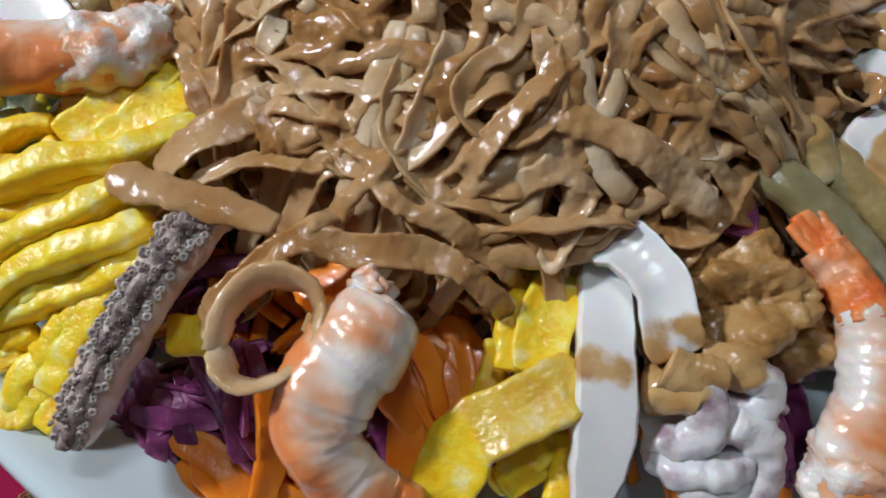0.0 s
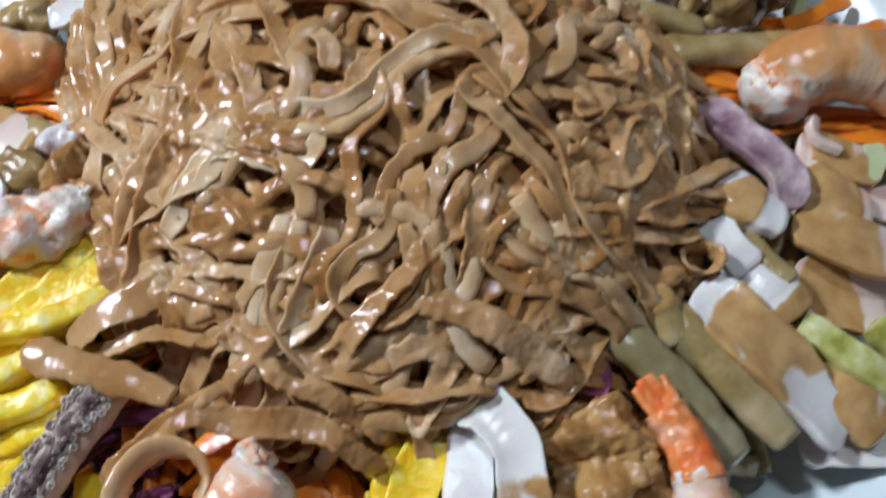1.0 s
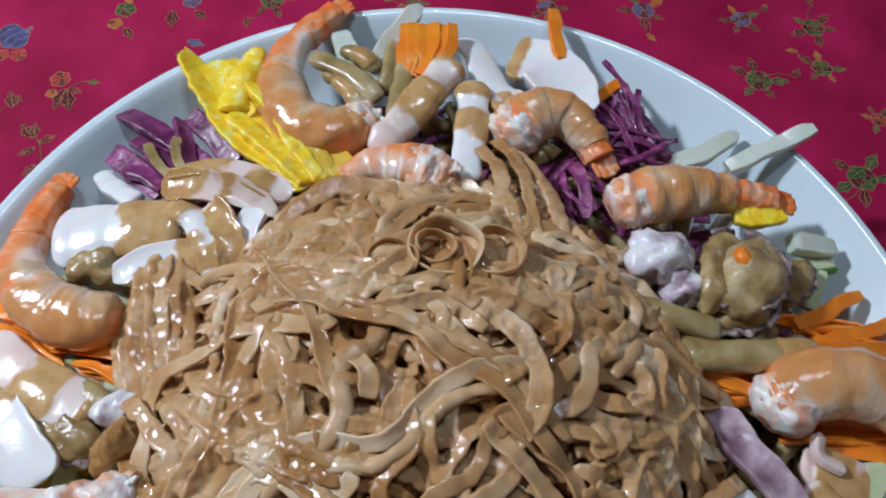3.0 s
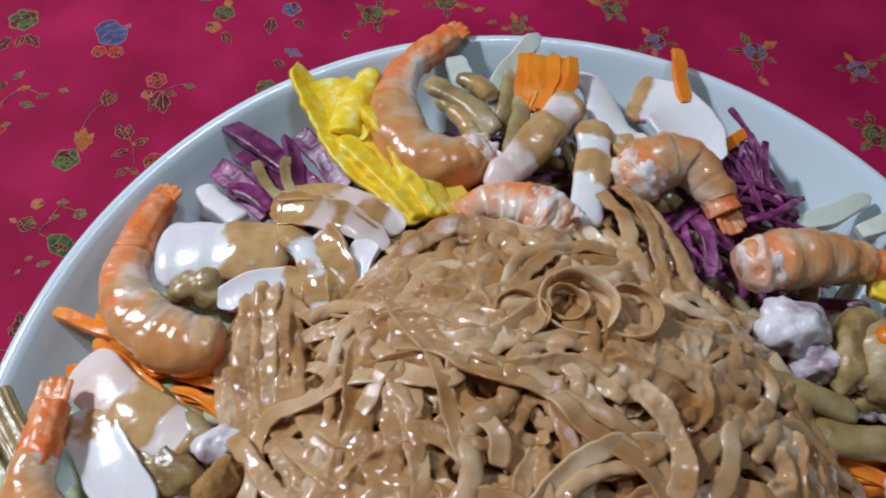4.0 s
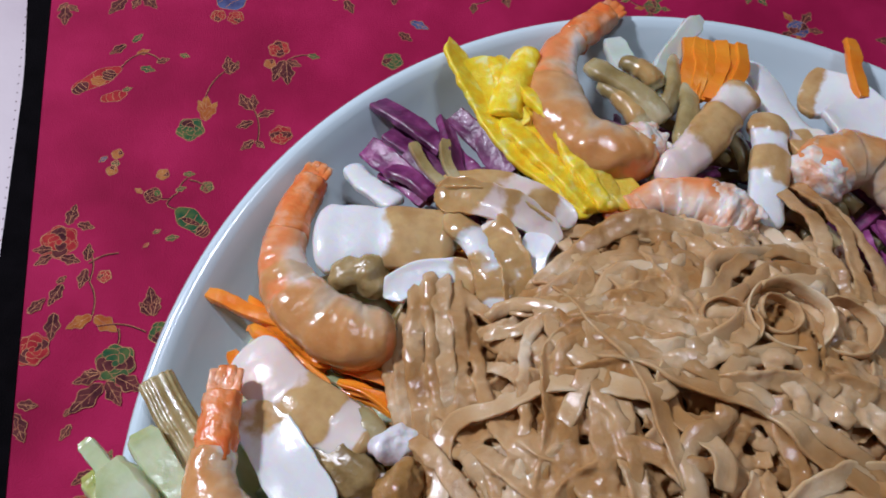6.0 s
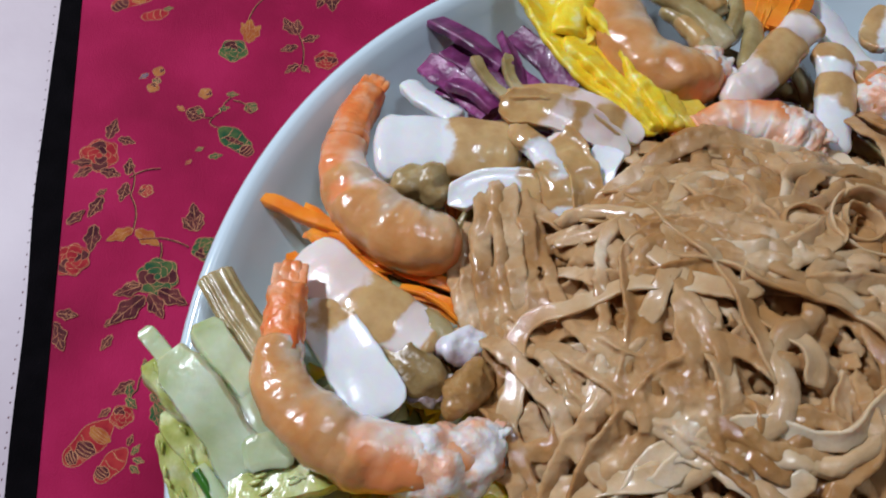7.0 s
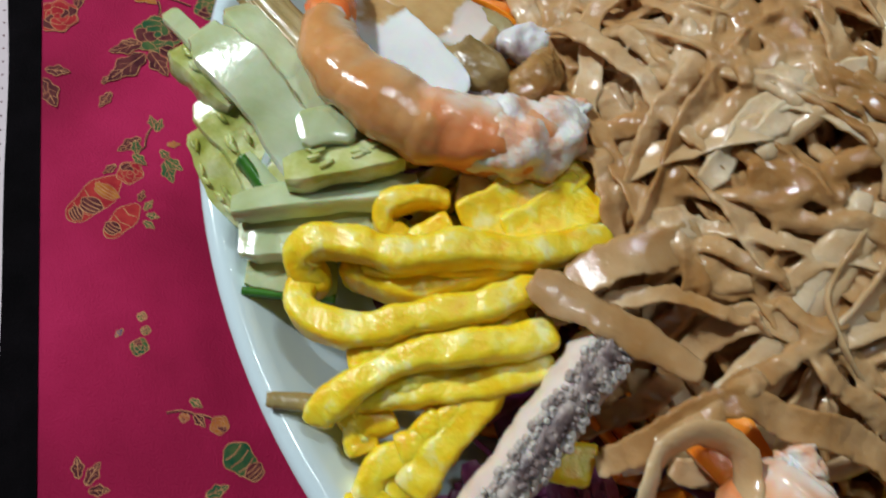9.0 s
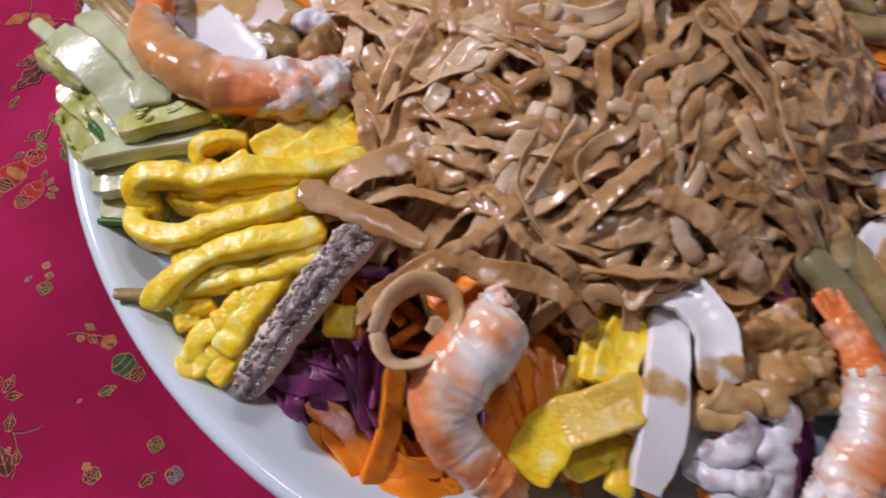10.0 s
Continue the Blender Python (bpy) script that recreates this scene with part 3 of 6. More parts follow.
sp = Spray()
sp.pod(R, -187, 263, -200, 248, 13)
sp.pod(R, -180, 252, -188, 247, 8)
sp.pod(O, -193, 257, -192, 253, 10)
sp.pod(B, -196, 253, -199, 247, 8)
sp.pod(B, -190, 261, -190, 256, 9)
sp.leaf(G, -188, 276, -186, 281)
sp.leaf(G, -180, 265, -174, 265)
sp.leaf(G, -168, 275, -164, 275)
sp.leaf(G, -182, 253, -179, 255)
sp.leaf(O, -184, 271, -180, 274)
sp.leaf(B, -190, 274, -194, 268)
sp.leaf(B, -175, 269, -171, 272)
sp.stalk(-187, 263, -182, 272, 0.1)
sp.stalk(-182, 272, -174, 270, 0.1)
sp.lay()

sp = Spray()
sp.pod(G, -143, 210, -130, 204, 13)
sp.pod(B, -133, 205, -129, 203, 8)
sp.pod(B, -140, 207, -133, 206, 3)
sp.stalk(-143, 210, -147, 211, 0.1)
sp.stalk(-147, 211, -145, 216, 0.1)
sp.stalk(-145, 216, -144, 223, 0.1)
sp.leaf(G, -142, 198, -138, 200)
sp.leaf(G, -146, 217, -143, 219)
sp.leaf(G, -146, 224, -142, 225)
sp.leaf(G, -147, 199, -145, 201)
sp.bloom(O, -153, 222, 2.2, 5)
sp.bloom(B, -153, 213, 3, 4)
sp.bloom(G, -136, 221, 2.2, 5)
sp.leaf(O, -157, 213, -160, 214)
sp.leaf(R, -147, 195, -148, 193)
sp.stalk(-147, 213, -153, 213, 0.1)
sp.stalk(-143, 222, -137, 221, 0.1)
sp.lay()

sp = Spray()
sp.bloom(O, -172, 226, 2, 4)
sp.bloom(G, -171, 222, 1.4, 4)
sp.bloom(O, -171, 219, 2, 4)
sp.leaf(U, -175, 224, -177, 221)
sp.lay()

sp = Spray()
sp.bloom(G, -116, 76, 1, 4)
sp.bloom(G, -114, 73, 1, 4)
sp.bloom(G, -114, 69, 2, 4)
sp.leaf(U, -119, 72, -120, 70)
sp.lay()

sp = Spray()
sp.bloom(G, -151, 243, 5.1, 5)
sp.leaf(O, -147, 248, -151, 259)
sp.leaf(O, -148, 249, -146, 257)
sp.leaf(O, -149, 252, -153, 256)
sp.stalk(-151, 258, -147, 274, 0.1)
sp.leaf(B, -146, 271, -150, 279)
sp.leaf(B, -146, 272, -145, 278)
sp.leaf(B, -133, 257, -139, 263)
sp.leaf(B, -132, 257, -134, 264)
sp.leaf(B, -129, 255, -124, 259)
sp.leaf(B, -130, 252, -135, 248)
sp.leaf(B, -127, 244, -130, 239)
sp.leaf(B, -126, 244, -122, 242)
sp.stalk(-135, 261, -125, 242, 0.1)
sp.bloom(R, -118, 249, 4.1, 6)
sp.lay()

sp = Spray()
sp.bloom(R, -132, 288, 4.1, 6)
sp.bloom(O, -133, 280, 2.2, 5)
sp.leaf(B, -128, 283, -129, 272)
sp.leaf(B, -127, 282, -123, 272)
sp.leaf(B, -127, 283, -121, 282)
sp.leaf(G, -120, 288, -115, 288)
sp.stalk(-127, 283, -120, 288, 0.1)
sp.lay()

sp = Spray()
sp.pod(U, -154, 304, -166, 314, 22)
sp.bloom(R, -161, 298, 3, 5)
sp.bloom(R, -154, 299, 3.2, 5)
sp.leaf(U, -155, 312, -154, 316)
sp.lay()

sp = Spray()
sp.bloom(G, -199, 308, 6.3, 6)
sp.leaf(B, -200, 297, -203, 287)
sp.leaf(B, -194, 300, -186, 295)
sp.leaf(B, -195, 299, -195, 292)
sp.bloom(R, -226, 297, 7.3, 6)
sp.leaf(B, -221, 288, -223, 283)
sp.leaf(B, -221, 286, -217, 277)
sp.leaf(B, -220, 287, -215, 285)
sp.lay()

sp = Spray()
sp.bloom(O, -119, 322, 3.2, 5)
sp.bloom(G, -117, 331, 4.5, 5)
sp.leaf(B, -114, 320, -109, 314)
sp.leaf(B, -96, 333, -94, 323)
sp.leaf(B, -86, 334, -80, 330)
sp.bloom(U, -89, 340, 4.1, 5)
sp.bloom(G, -87, 294, 4.1, 5)
sp.leaf(U, -85, 316, -77, 314)
sp.leaf(B, -88, 309, -82, 306)
sp.lay()

sp = Spray()
sp.bloom(O, -99, 56, 1, 4)
sp.stalk(-103, 56, -97, 57, 0.1)
sp.stalk(-97, 57, -91, 56, 0.1)
sp.bloom(O, -91, 56, 2, 5)
sp.pod(G, -88, 52, -81, 48, 11)
sp.pod(B, -82, 49, -79, 47, 7)
sp.leaf(G, -89, 41, -85, 44)
sp.leaf(G, -99, 60, -96, 59)
sp.leaf(R, -93, 39, -94, 38)
sp.leaf(B, -97, 57, -94, 55)
sp.lay()

sp = Spray()
sp.leaf(B, -114, 38, -113, 43)
sp.leaf(B, -116, 39, -118, 43)
sp.leaf(B, -113, 37, -109, 38)
sp.stalk(-101, 31, -108, 28, 0.1)
sp.stalk(-108, 28, -104, 16, 0.1)
sp.leaf(B, -109, 28, -110, 33)
sp.leaf(B, -107, 24, -108, 22)
sp.leaf(B, -105, 17, -110, 24)
sp.leaf(B, -104, 20, -105, 24)
sp.bloom(B, -84, 20, 2.2, 5)
sp.bloom(O, -86, 22, 1, 5)
sp.bloom(G, -70, 30, 2, 4)
sp.bloom(U, -63, 23, 2.2, 4)
sp.leaf(B, -71, 19, -68, 23)
sp.leaf(G, -134, 120, -132, 116)
sp.leaf(B, -145, 132, -146, 127)
sp.leaf(B, -148, 134, -147, 137)
sp.leaf(B, -136, 112, -138, 109)
sp.leaf(G, -133, 116, -129, 114)
sp.lay()


def far_spray(x, y, size, turn, seed):
    """A small rose with leaves, far off on the cloth."""
    r = random.Random(seed)
    sp = Spray()
    sp.bloom(r.choice((G, R, G, U)), x, y, size * 0.26, 6)
    for k in range(5):
        a = radians(turn) + k * 1.25 + r.uniform(-0.3, 0.3)
        q = size * r.uniform(0.5, 0.66)
        sp.leaf(r.choice((B, B, G, O)), x + 0.24 * size * math.cos(a), y + 0.24 * size * math.sin(a), x + q * math.cos(a), y + q * math.sin(a))
    a = radians(turn) + r.uniform(2, 4)
    sp.stalk(x, y, x + 0.8 * size * math.cos(a), y + 0.8 * size * math.sin(a), 0.15)
    sp.leaf(r.choice((G, O, B)), x + 0.75 * size * math.cos(a), y + 0.75 * size * math.sin(a), x + 0.98 * size * math.cos(a + 0.2), y + 0.98 * size * math.sin(a + 0.2))
    sp.lay()


for k, (x, y, size) in enumerate(((74, 357, 18), (119, 361, 20), (-53, 345, 20), (-22, 360, 18), (165, 361, 18), (169, 324, 22), (199, 360, 20), (53, 374, 18), (199, 335, 18), (206, 276, 24), (228, 255, 14), (244, 310, 24), (228, 234, 20), (219, 308, 14), (-121, 345, 22), (12, 352, 14))):
    far_spray(x, y, size, 47 * k, 40 + k)

# ---- the plate ----
PX, PY = 40.5, 156.5


def plate():
    prof = [(0, 6.5), (60, 6.5), (88, 7.0), (104, 9.0), (118, 13.2), (130, 19.5), (139, 26.5), (145.5, 33.0), (149.0, 36.6), (151.2, 38.2), (153.2, 38.3), (154.5, 37.0), (154.4, 35.0),
            (150, 28.5), (142, 19.5), (131, 11.5), (117, 5.5), (104, 2.4), (92, 1.6), (90, 0.4), (84, 0.4), (82, 2.4), (0, 2.4)]
    n = 160
    v, f = [], []
    for rr, z in prof:
        for j in range(n):
            a = 2 * math.pi * j / n
            v.append((PX + 1.004 * rr * math.cos(a), PY + 1.004 * rr * math.sin(a), z))
    for i in range(len(prof) - 1):
        for j in range(n):
            k = (j + 1) % n
            f.append((i * n + j, i * n + k, (i + 1) * n + k, (i + 1) * n + j))
    return put("plate", v, f, PLATE, None, "large round white glazed porcelain plate on the red cloth", "plate")


plate()
# ---- the noodles ----
NX, NY, NRX, NRY = 42.0, 146.0, 80.0, 78.0


def mound(x, y):
    """Height of the noodle heap above the cloth."""
    q = np.sqrt(((x - NX) / NRX) ** 2 + ((y - NY) / NRY) ** 2)
    edge = 44 - 5 * (x - NX) / NRX
    return np.where(q < 1, edge + 29 * np.clip(1 - q ** 2, 0, 1) ** 0.9, edge - 55 * (q - 1))


def noodle_core():
    n, m = 96, 40
    v, f = [], []
    for i in range(m):
        q = (i + 0.5) / m * 1.12
        a = np.linspace(0, 2 * np.pi, n, endpoint=False)
        x, y = NX + NRX * q * np.cos(a), NY + NRY * q * np.sin(a)
        z = mound(x, y) - 10.0 - 22 * max(0, q - 0.92) / 0.2
        p = np.stack([x, y, z], 1)
        p[:, 2] += 2.0 * wob(p, 13, 5) + 1.0 * wob(p, 6, 6)
        v += p.tolist()
    for i in range(m - 1):
        for j in range(n):
            k = (j + 1) % n
            f.append((i * n + j, i * n + k, (i + 1) * n + k, (i + 1) * n + j))
    f.append(tuple(range(n)))
    k = len(v)
    v += [(x, y, 7.0) for x, y, z in v[-n:]]
    f += [(k - n + j, k - n + (j + 1) % n, k + (j + 1) % n, k + j) for j in range(n)]
    f.append(tuple(range(k + n - 1, k - 1, -1)))
    return np.array(v), f


pile = tagged(new("noodle_pile"), "heap of flat rice noodles coated in tan peanut sauce", "noodles")
pile.location = (NX * MM, NY * MM, 7.0 * MM)


def melt(name, v, f, mat, voxel, parent, label):
    """Bodies that sauce has glued together: one skin over them all, its creases rounded."""
    raw = new("raw", link_mesh("raw", v - np.array([NX, NY, 7.0]), f, mat))
    skin = raw.modifiers.new("skin", "REMESH")
    skin.mode, skin.voxel_size, skin.use_smooth_shade = "VOXEL", voxel * MM, True
    lumps = raw.modifiers.new("lumps", "DISPLACE")
    lumps.texture, lumps.strength, lumps.mid_level = bpy.data.textures.new("lumps", "CLOUDS"), 0.75 * MM, 0.5
    lumps.texture.noise_scale, lumps.texture.noise_depth = 2.2 * MM, 3
    soft = raw.modifiers.new("soft", "SMOOTH")
    soft.factor, soft.iterations = 0.5, 1
    me = bpy.data.meshes.new_from_object(raw.evaluated_get(bpy.context.evaluated_depsgraph_get()))
    bpy.data.objects.remove(raw)
    me.name = name
    ob = new(name, me)
    ob.parent = parent
    return tagged(ob, label, kind="stuff")


# the heap grows strand by strand: each one lies on those before it
GX, GY, GN = NX - 95, NY - 95, 191
_gx, _gy = np.meshgrid(GX + np.arange(GN), GY + np.arange(GN), indexing="ij")
HEAP = mound(_gx, _gy) - 10.0


def cells(x, y):
    return np.clip(np.rint(x - GX).astype(int), 0, GN - 1), np.clip(np.rint(y - GY).astype(int), 0, GN - 1)


def settle(path, w, h, sink=0.0):
    """Lays a flat path on the heap as it stands; gives its points in space and raises the heap."""
    p = np.array(path)
    d = np.gradient(p, axis=0)
    d /= np.linalg.norm(d, axis=1)[:, None] + 1e-9
    out = np.stack([-d[:, 1], d[:, 0]], 1)
    under = np.max([HEAP[cells(p[:, 0] + out[:, 0] * o * w, p[:, 1] + out[:, 1] * o * w)] for o in (-0.4, -0.2, 0.0, 0.2, 0.4)], 0)
    k = np.ones(7) / 7
    wide = np.convolve(np.pad(under, 3, mode="edge"), k, "valid")
    z = 0.72 * wide + 0.28 * under + h * 0.5 - sink
    z = np.minimum(z, mound(p[:, 0], p[:, 1]) + 3.0)
    for o in np.arange(-0.5, 0.51, 0.125):
        for q, zz in ((p, z), ((p[1:] + p[:-1]) / 2, (z[1:] + z[:-1]) / 2)):
            g = np.vstack([out, out])[:len(q)] if len(q) == len(out) else (out[1:] + out[:-1]) / 2
            i, j = cells(q[:, 0] + g[:, 0] * o * w, q[:, 1] + g[:, 1] * o * w)
            np.maximum.at(HEAP, (i, j), zz + h * 0.42)
    return np.column_stack([p, z])


def wander(r, x, y, heading, length, curl):
    """A wavy path over the heap that turns back at its edge."""
    n = max(12, int(length / 2.0))
    phase, beat = r.uniform(0, 6.283), r.uniform(0.20, 0.50)
    drift = r.uniform(-0.03, 0.03)
    path = []
    for i in range(n):
        path.append((x, y))
        heading += drift + curl * math.sin(phase + i * beat) + r.uniform(-0.05, 0.05)
        if math.hypot((x - NX) / NRX, (y - NY) / NRY) > 0.94:
            heading += 0.4 * math.sin(math.atan2(NY - y, NX - x) - heading)
        x += 2.0 * math.cos(heading)
        y += 2.0 * math.sin(heading)
    return path


def noodle_mesh(pts, w, h, twist, seed, n=None):
    n = n or max(16, int(len(pts) * 1.3))
    c = spline(pts, n)
    u = np.linspace(0, 1, n)
    k = (0.7 + 0.3 * smooth(u, 0, 0.05)) * (0.7 + 0.3 * smooth(1 - u, 0, 0.05)) * (1 + 0.16 * wob(c, 24, seed) + 0.09 * wob(c, 6, seed + 1))
    c = c + np.stack([0.3 * wob(c, 14, seed + 2), 0.3 * wob(c, 14, seed + 3), 0.8 * wob(c, 11, seed + 4)], 1)
    curl = (0.30, -0.15, 0.1, 0.36, -0.25)[seed % 5]
    tw = np.interp(u, np.linspace(0, 1, len(twist)), twist)
    return sweep(c, w / 2 * k, h / 2 * (0.8 + 0.2 * k), tw, 14, 2.7, 0.28, 3.5, seed, curl=curl)


core_v, core_f = noodle_core()


def place_noodles(count, seed, as_parts, depth):
    """Bundles of strands, each started where the heap lies lowest below its full height less depth."""
    r = random.Random(seed)
    laid, idle = 0, 0
    while laid < count:
        spots = []
        for _ in range(14):
            a, q = r.uniform(0, 6.283), math.sqrt(r.random()) * 0.97
            x, y = NX + NRX * q * math.cos(a), NY + NRY * q * math.sin(a)
            i, j = cells(np.array(x), np.array(y))
            spots.append((float(mound(np.array(x), np.array(y))) - float(HEAP[i, j]), x, y))
        gap, x, y = max(spots)
        if gap < depth:
            idle += 1
            if idle > 25:
                break
            continue
        idle = 0
        heading, length = r.uniform(0, 6.283), r.uniform(45, 105)
        curl = r.choice((0.05, 0.11, 0.17, 0.23, 0.28))
        path = np.array(wander(r, x, y, heading, length, curl))
        back = int(len(path) * 0.4)
        path = path - (path[back] - path[0])
        d = np.gradient(path, axis=0)
        d /= np.linalg.norm(d, axis=1)[:, None]
        out = np.stack([-d[:, 1], d[:, 0]], 1)
        for b in range(r.choice((1, 1, 2, 2, 3)) if curl < 0.15 else 1):
            w, h = r.uniform(3.6, 5.6), r.uniform(1.3, 1.7)
            pts = settle(path + out * b * 4.7 + np.stack([1.2 * wob(np.column_stack([path, path[:, 0] * 0]), 30, seed + laid), 1.2 * wob(np.column_stack([path, path[:, 0] * 0]), 30, seed + laid + 7)], 1), w, h)
            t0 = r.choice((0, 5, -5, 10, -12, 20, -24))
            twist = [t0 + r.uniform(-18, 18) for _ in range(6)]
            v, f = noodle_mesh(pts, w, h, twist, seed + laid)
            if as_parts:
                part("noodle", v, f, NOODLE, pile)
            else:
                GLUED.append((v, f))
            laid += 1


GLUED = []
place_noodles(300, 900, False, 4.0)


def noodle(pts, w=6.0, h=1.5, twist=(0, 0), seed=1, free=False):
    """A strand through pts; unless free, both its ends dive back into the heap."""
    if not free:
        p = np.array(pts, float)
        a, b = p[0] - p[1], p[-1] - p[-2]
        a, b = a / np.linalg.norm(a), b / np.linalg.norm(b)
        pts = [p[0] + a * 9 - np.array([0, 0, 7.5]), p[0] + a * 4 - np.array([0, 0, 2.2]), *p[1:-1], p[-1] + b * 4 - np.array([0, 0, 2.2]), p[-1] + b * 9 - np.array([0, 0, 7.5])]
    p = spline(pts, 24)
    i, j = cells(p[:, 0], p[:, 1])
    np.maximum.at(HEAP, (i, j), p[:, 2] + 1.0)
    r = random.Random(seed)
    turn = [twist[0] + (twist[1] - twist[0]) * i / 5 + r.uniform(-14, 14) for i in range(6)]
    v, f = noodle_mesh(pts, w * (0.85 if free else 0.66), min(h, 2.4) * (0.62 if free else 0.95), turn, seed, 46)
    if free:
        part("noodle", v, f, NOODLE, pile)
    else:
        GLUED.append((v, f))


def ring_noodle(at, rad, w, turns=1.15, tilt=0.0, start=0.0, twist=(70, 70), seed=1, squash=0.85):
    pts = [(at[0] + rad * math.cos(start + 6.283 * turns * i / 14), at[1] + squash * rad * math.sin(start + 6.283 * turns * i / 14), at[2] + 2.0 * i / 14 + tilt * math.sin(start + 6.283 * turns * i / 14)) for i in range(15)]
    noodle(pts, w, 1.7, twist, seed, True)


# strands that stand out from the heap
noodle([(-37.1, 85.1, 57.0), (-30.2, 82.6, 57.0), (-18.6, 79.6, 56.0), (-5.8, 75.9, 55.0)], 8.0, 2.6, (0, 10), 11, True)
noodle([(-29.9, 86.9, 54.0), (-22.9, 92.4, 56.0), (-15.3, 95.6, 57.0), (-8.1, 99.9, 58.0)], 8.0, 1.4, (15, -10), 12, True)
noodle([(-24.1, 84.4, 53.0), (-10.7, 88.7, 55.0), (-0.7, 87.1, 56.0), (12.3, 91.1, 57.0)], 6.0, 1.5, (0, 20), 13)
noodle([(-13.6, 54.0, 55.0), (-9.8, 47.3, 54.0), (-2.6, 48.4, 54.0), (2.7, 55.4, 55.0), (1.5, 64.1, 56.0), (-6.2, 64.5, 57.0), (-11.7, 60.0, 56.5), (-13.9, 52.0, 55.5)], 6.5, 2.4, (62, 58), 14, True)
noodle([(-12.3, 63.3, 56.0), (-2.1, 71.0, 58.0), (9.6, 70.1, 58.0), (21.6, 70.1, 56.0), (28.8, 66.5, 54.0)], 9.0, 1.6, (5, -15), 15)
noodle([(-8.8, 64.8, 57.0), (-4.4, 69.2, 58.0), (0.0, 73.7, 59.0)], 6.5, 1.5, (0, 15), 16)
noodle([(11.6, 86.9, 60.0), (15.2, 79.6, 58.0), (23.8, 76.2, 56.0), (31.1, 72.5, 54.0)], 7.0, 1.5, (10, -30), 17)
noodle([(34.8, 75.9, 56.0), (42.9, 76.0, 56.0), (51.9, 77.4, 57.0)], 5.0, 1.6, (20, 20), 18)
noodle([(42.3, 73.2, 52.0), (43.5, 69.6, 50.0), (46.3, 72.9, 53.0), (48.2, 76.5, 55.0)], 5.0, 1.4, (60, 60), 19)
noodle([(34.2, 90.7, 66.0), (41.2, 98.2, 67.0), (49.4, 106.0, 68.0), (57.9, 111.1, 68.0)], 7.5, 1.7, (0, 10), 20)
noodle([(41.4, 94.9, 65.0), (51.4, 92.2, 64.0), (60.8, 88.4, 61.0), (69.7, 83.8, 57.0)], 12.0, 1.9, (0, -8), 21)
noodle([(63.1, 113.7, 65.0), (70.3, 109.5, 64.0), (71.0, 101.0, 62.0), (66.5, 94.3, 61.0)], 6.0, 1.5, (-15, 10), 22)
noodle([(56.6, 108.0, 64.0), (61.6, 105.6, 64.0), (64.4, 100.2, 63.0), (63.3, 96.0, 62.0)], 6.5, 1.5, (15, 0), 23)
ring_noodle((108.2, 110.4, 48.0), 4.3, 4.5, seed=24)
noodle([(68.5, 91.4, 57.0), (73.0, 91.4, 56.0), (78.5, 93.6, 54.0)], 6.0, 1.4, (0, 25), 25)
noodle([(10.9, 104.6, 64.0), (19.3, 100.4, 65.0), (28.3, 101.1, 66.0), (35.4, 104.1, 67.0)], 10.0, 2.0, (0, 15), 26)
noodle([(8.9, 98.1, 61.0), (18.3, 94.0, 62.0), (27.5, 90.7, 62.0)], 9.0, 1.7, (10, -10), 27)
noodle([(0.3, 96.8, 59.0), (6.9, 88.5, 57.0), (15.4, 83.4, 56.0), (21.6, 77.6, 54.0)], 8.0, 1.6, (0, 20), 28)
noodle([(-48.5, 178.0, 50.0), (-46.0, 163.1, 49.0), (-39.3, 148.7, 48.0), (-36.6, 133.1, 47.0)], 10.0, 3.0, (0, 6), 29)
noodle([(-42.5, 178.7, 52.0), (-38.1, 164.0, 52.0), (-33.4, 148.0, 51.0), (-32.6, 133.7, 49.0)], 8.5, 3.2, (-10, 12), 30)
noodle([(-36.1, 177.4, 51.0), (-30.9, 164.9, 50.0), (-28.1, 149.5, 50.0), (-27.4, 135.0, 49.0)], 8.0, 2.6, (20, 0), 31)
noodle([(-50.0, 169.1, 47.0), (-48.2, 157.1, 47.0), (-42.4, 146.8, 47.0), (-38.6, 135.4, 46.0)], 7.0, 2.4, (0, 6), 58)
noodle([(-45.9, 179.9, 51.0), (-41.4, 163.6, 51.0), (-36.1, 147.4, 51.0), (-34.5, 133.1, 50.0)], 6.5, 2.4, (10, 6), 59)
noodle([(-38.8, 178.8, 52.0), (-34.1, 163.5, 52.0), (-30.8, 148.7, 51.0), (-29.6, 135.6, 50.0)], 6.5, 2.4, (-8, 6), 60)
noodle([(-52.0, 162.6, 46.0), (-46.6, 148.8, 46.0), (-36.7, 138.6, 46.0)], 6.5, 2.2, (0, 6), 61)
noodle([(-33.6, 179.3, 52.0), (-24.8, 173.1, 53.0), (-20.6, 166.2, 54.0), (-24.9, 159.3, 54.0)], 6.0, 1.5, (10, 40), 32)
noodle([(4.5, 168.5, 64.0), (-3.3, 161.7, 64.0), (-9.5, 152.4, 63.0), (-12.5, 141.6, 62.0), (-10.2, 136.0, 62.0)], 9.0, 1.7, (0, 12), 33)
noodle([(-20.8, 145.5, 58.0), (-13.5, 154.8, 60.0), (-6.9, 161.4, 62.0)], 7.0, 1.5, (-15, 0), 34)
ring_noodle((24.4, 182.4, 69.0), 6.5, 5.0, seed=35)
ring_noodle((38.2, 187.3, 69.0), 9.5, 6.0, start=1.5, seed=36)
ring_noodle((35.8, 187.0, 70.0), 5.0, 4.0, start=3.0, seed=37)
ring_noodle((51.4, 188.0, 68.0), 8.0, 5.0, start=4.0, turns=0.7, seed=38)
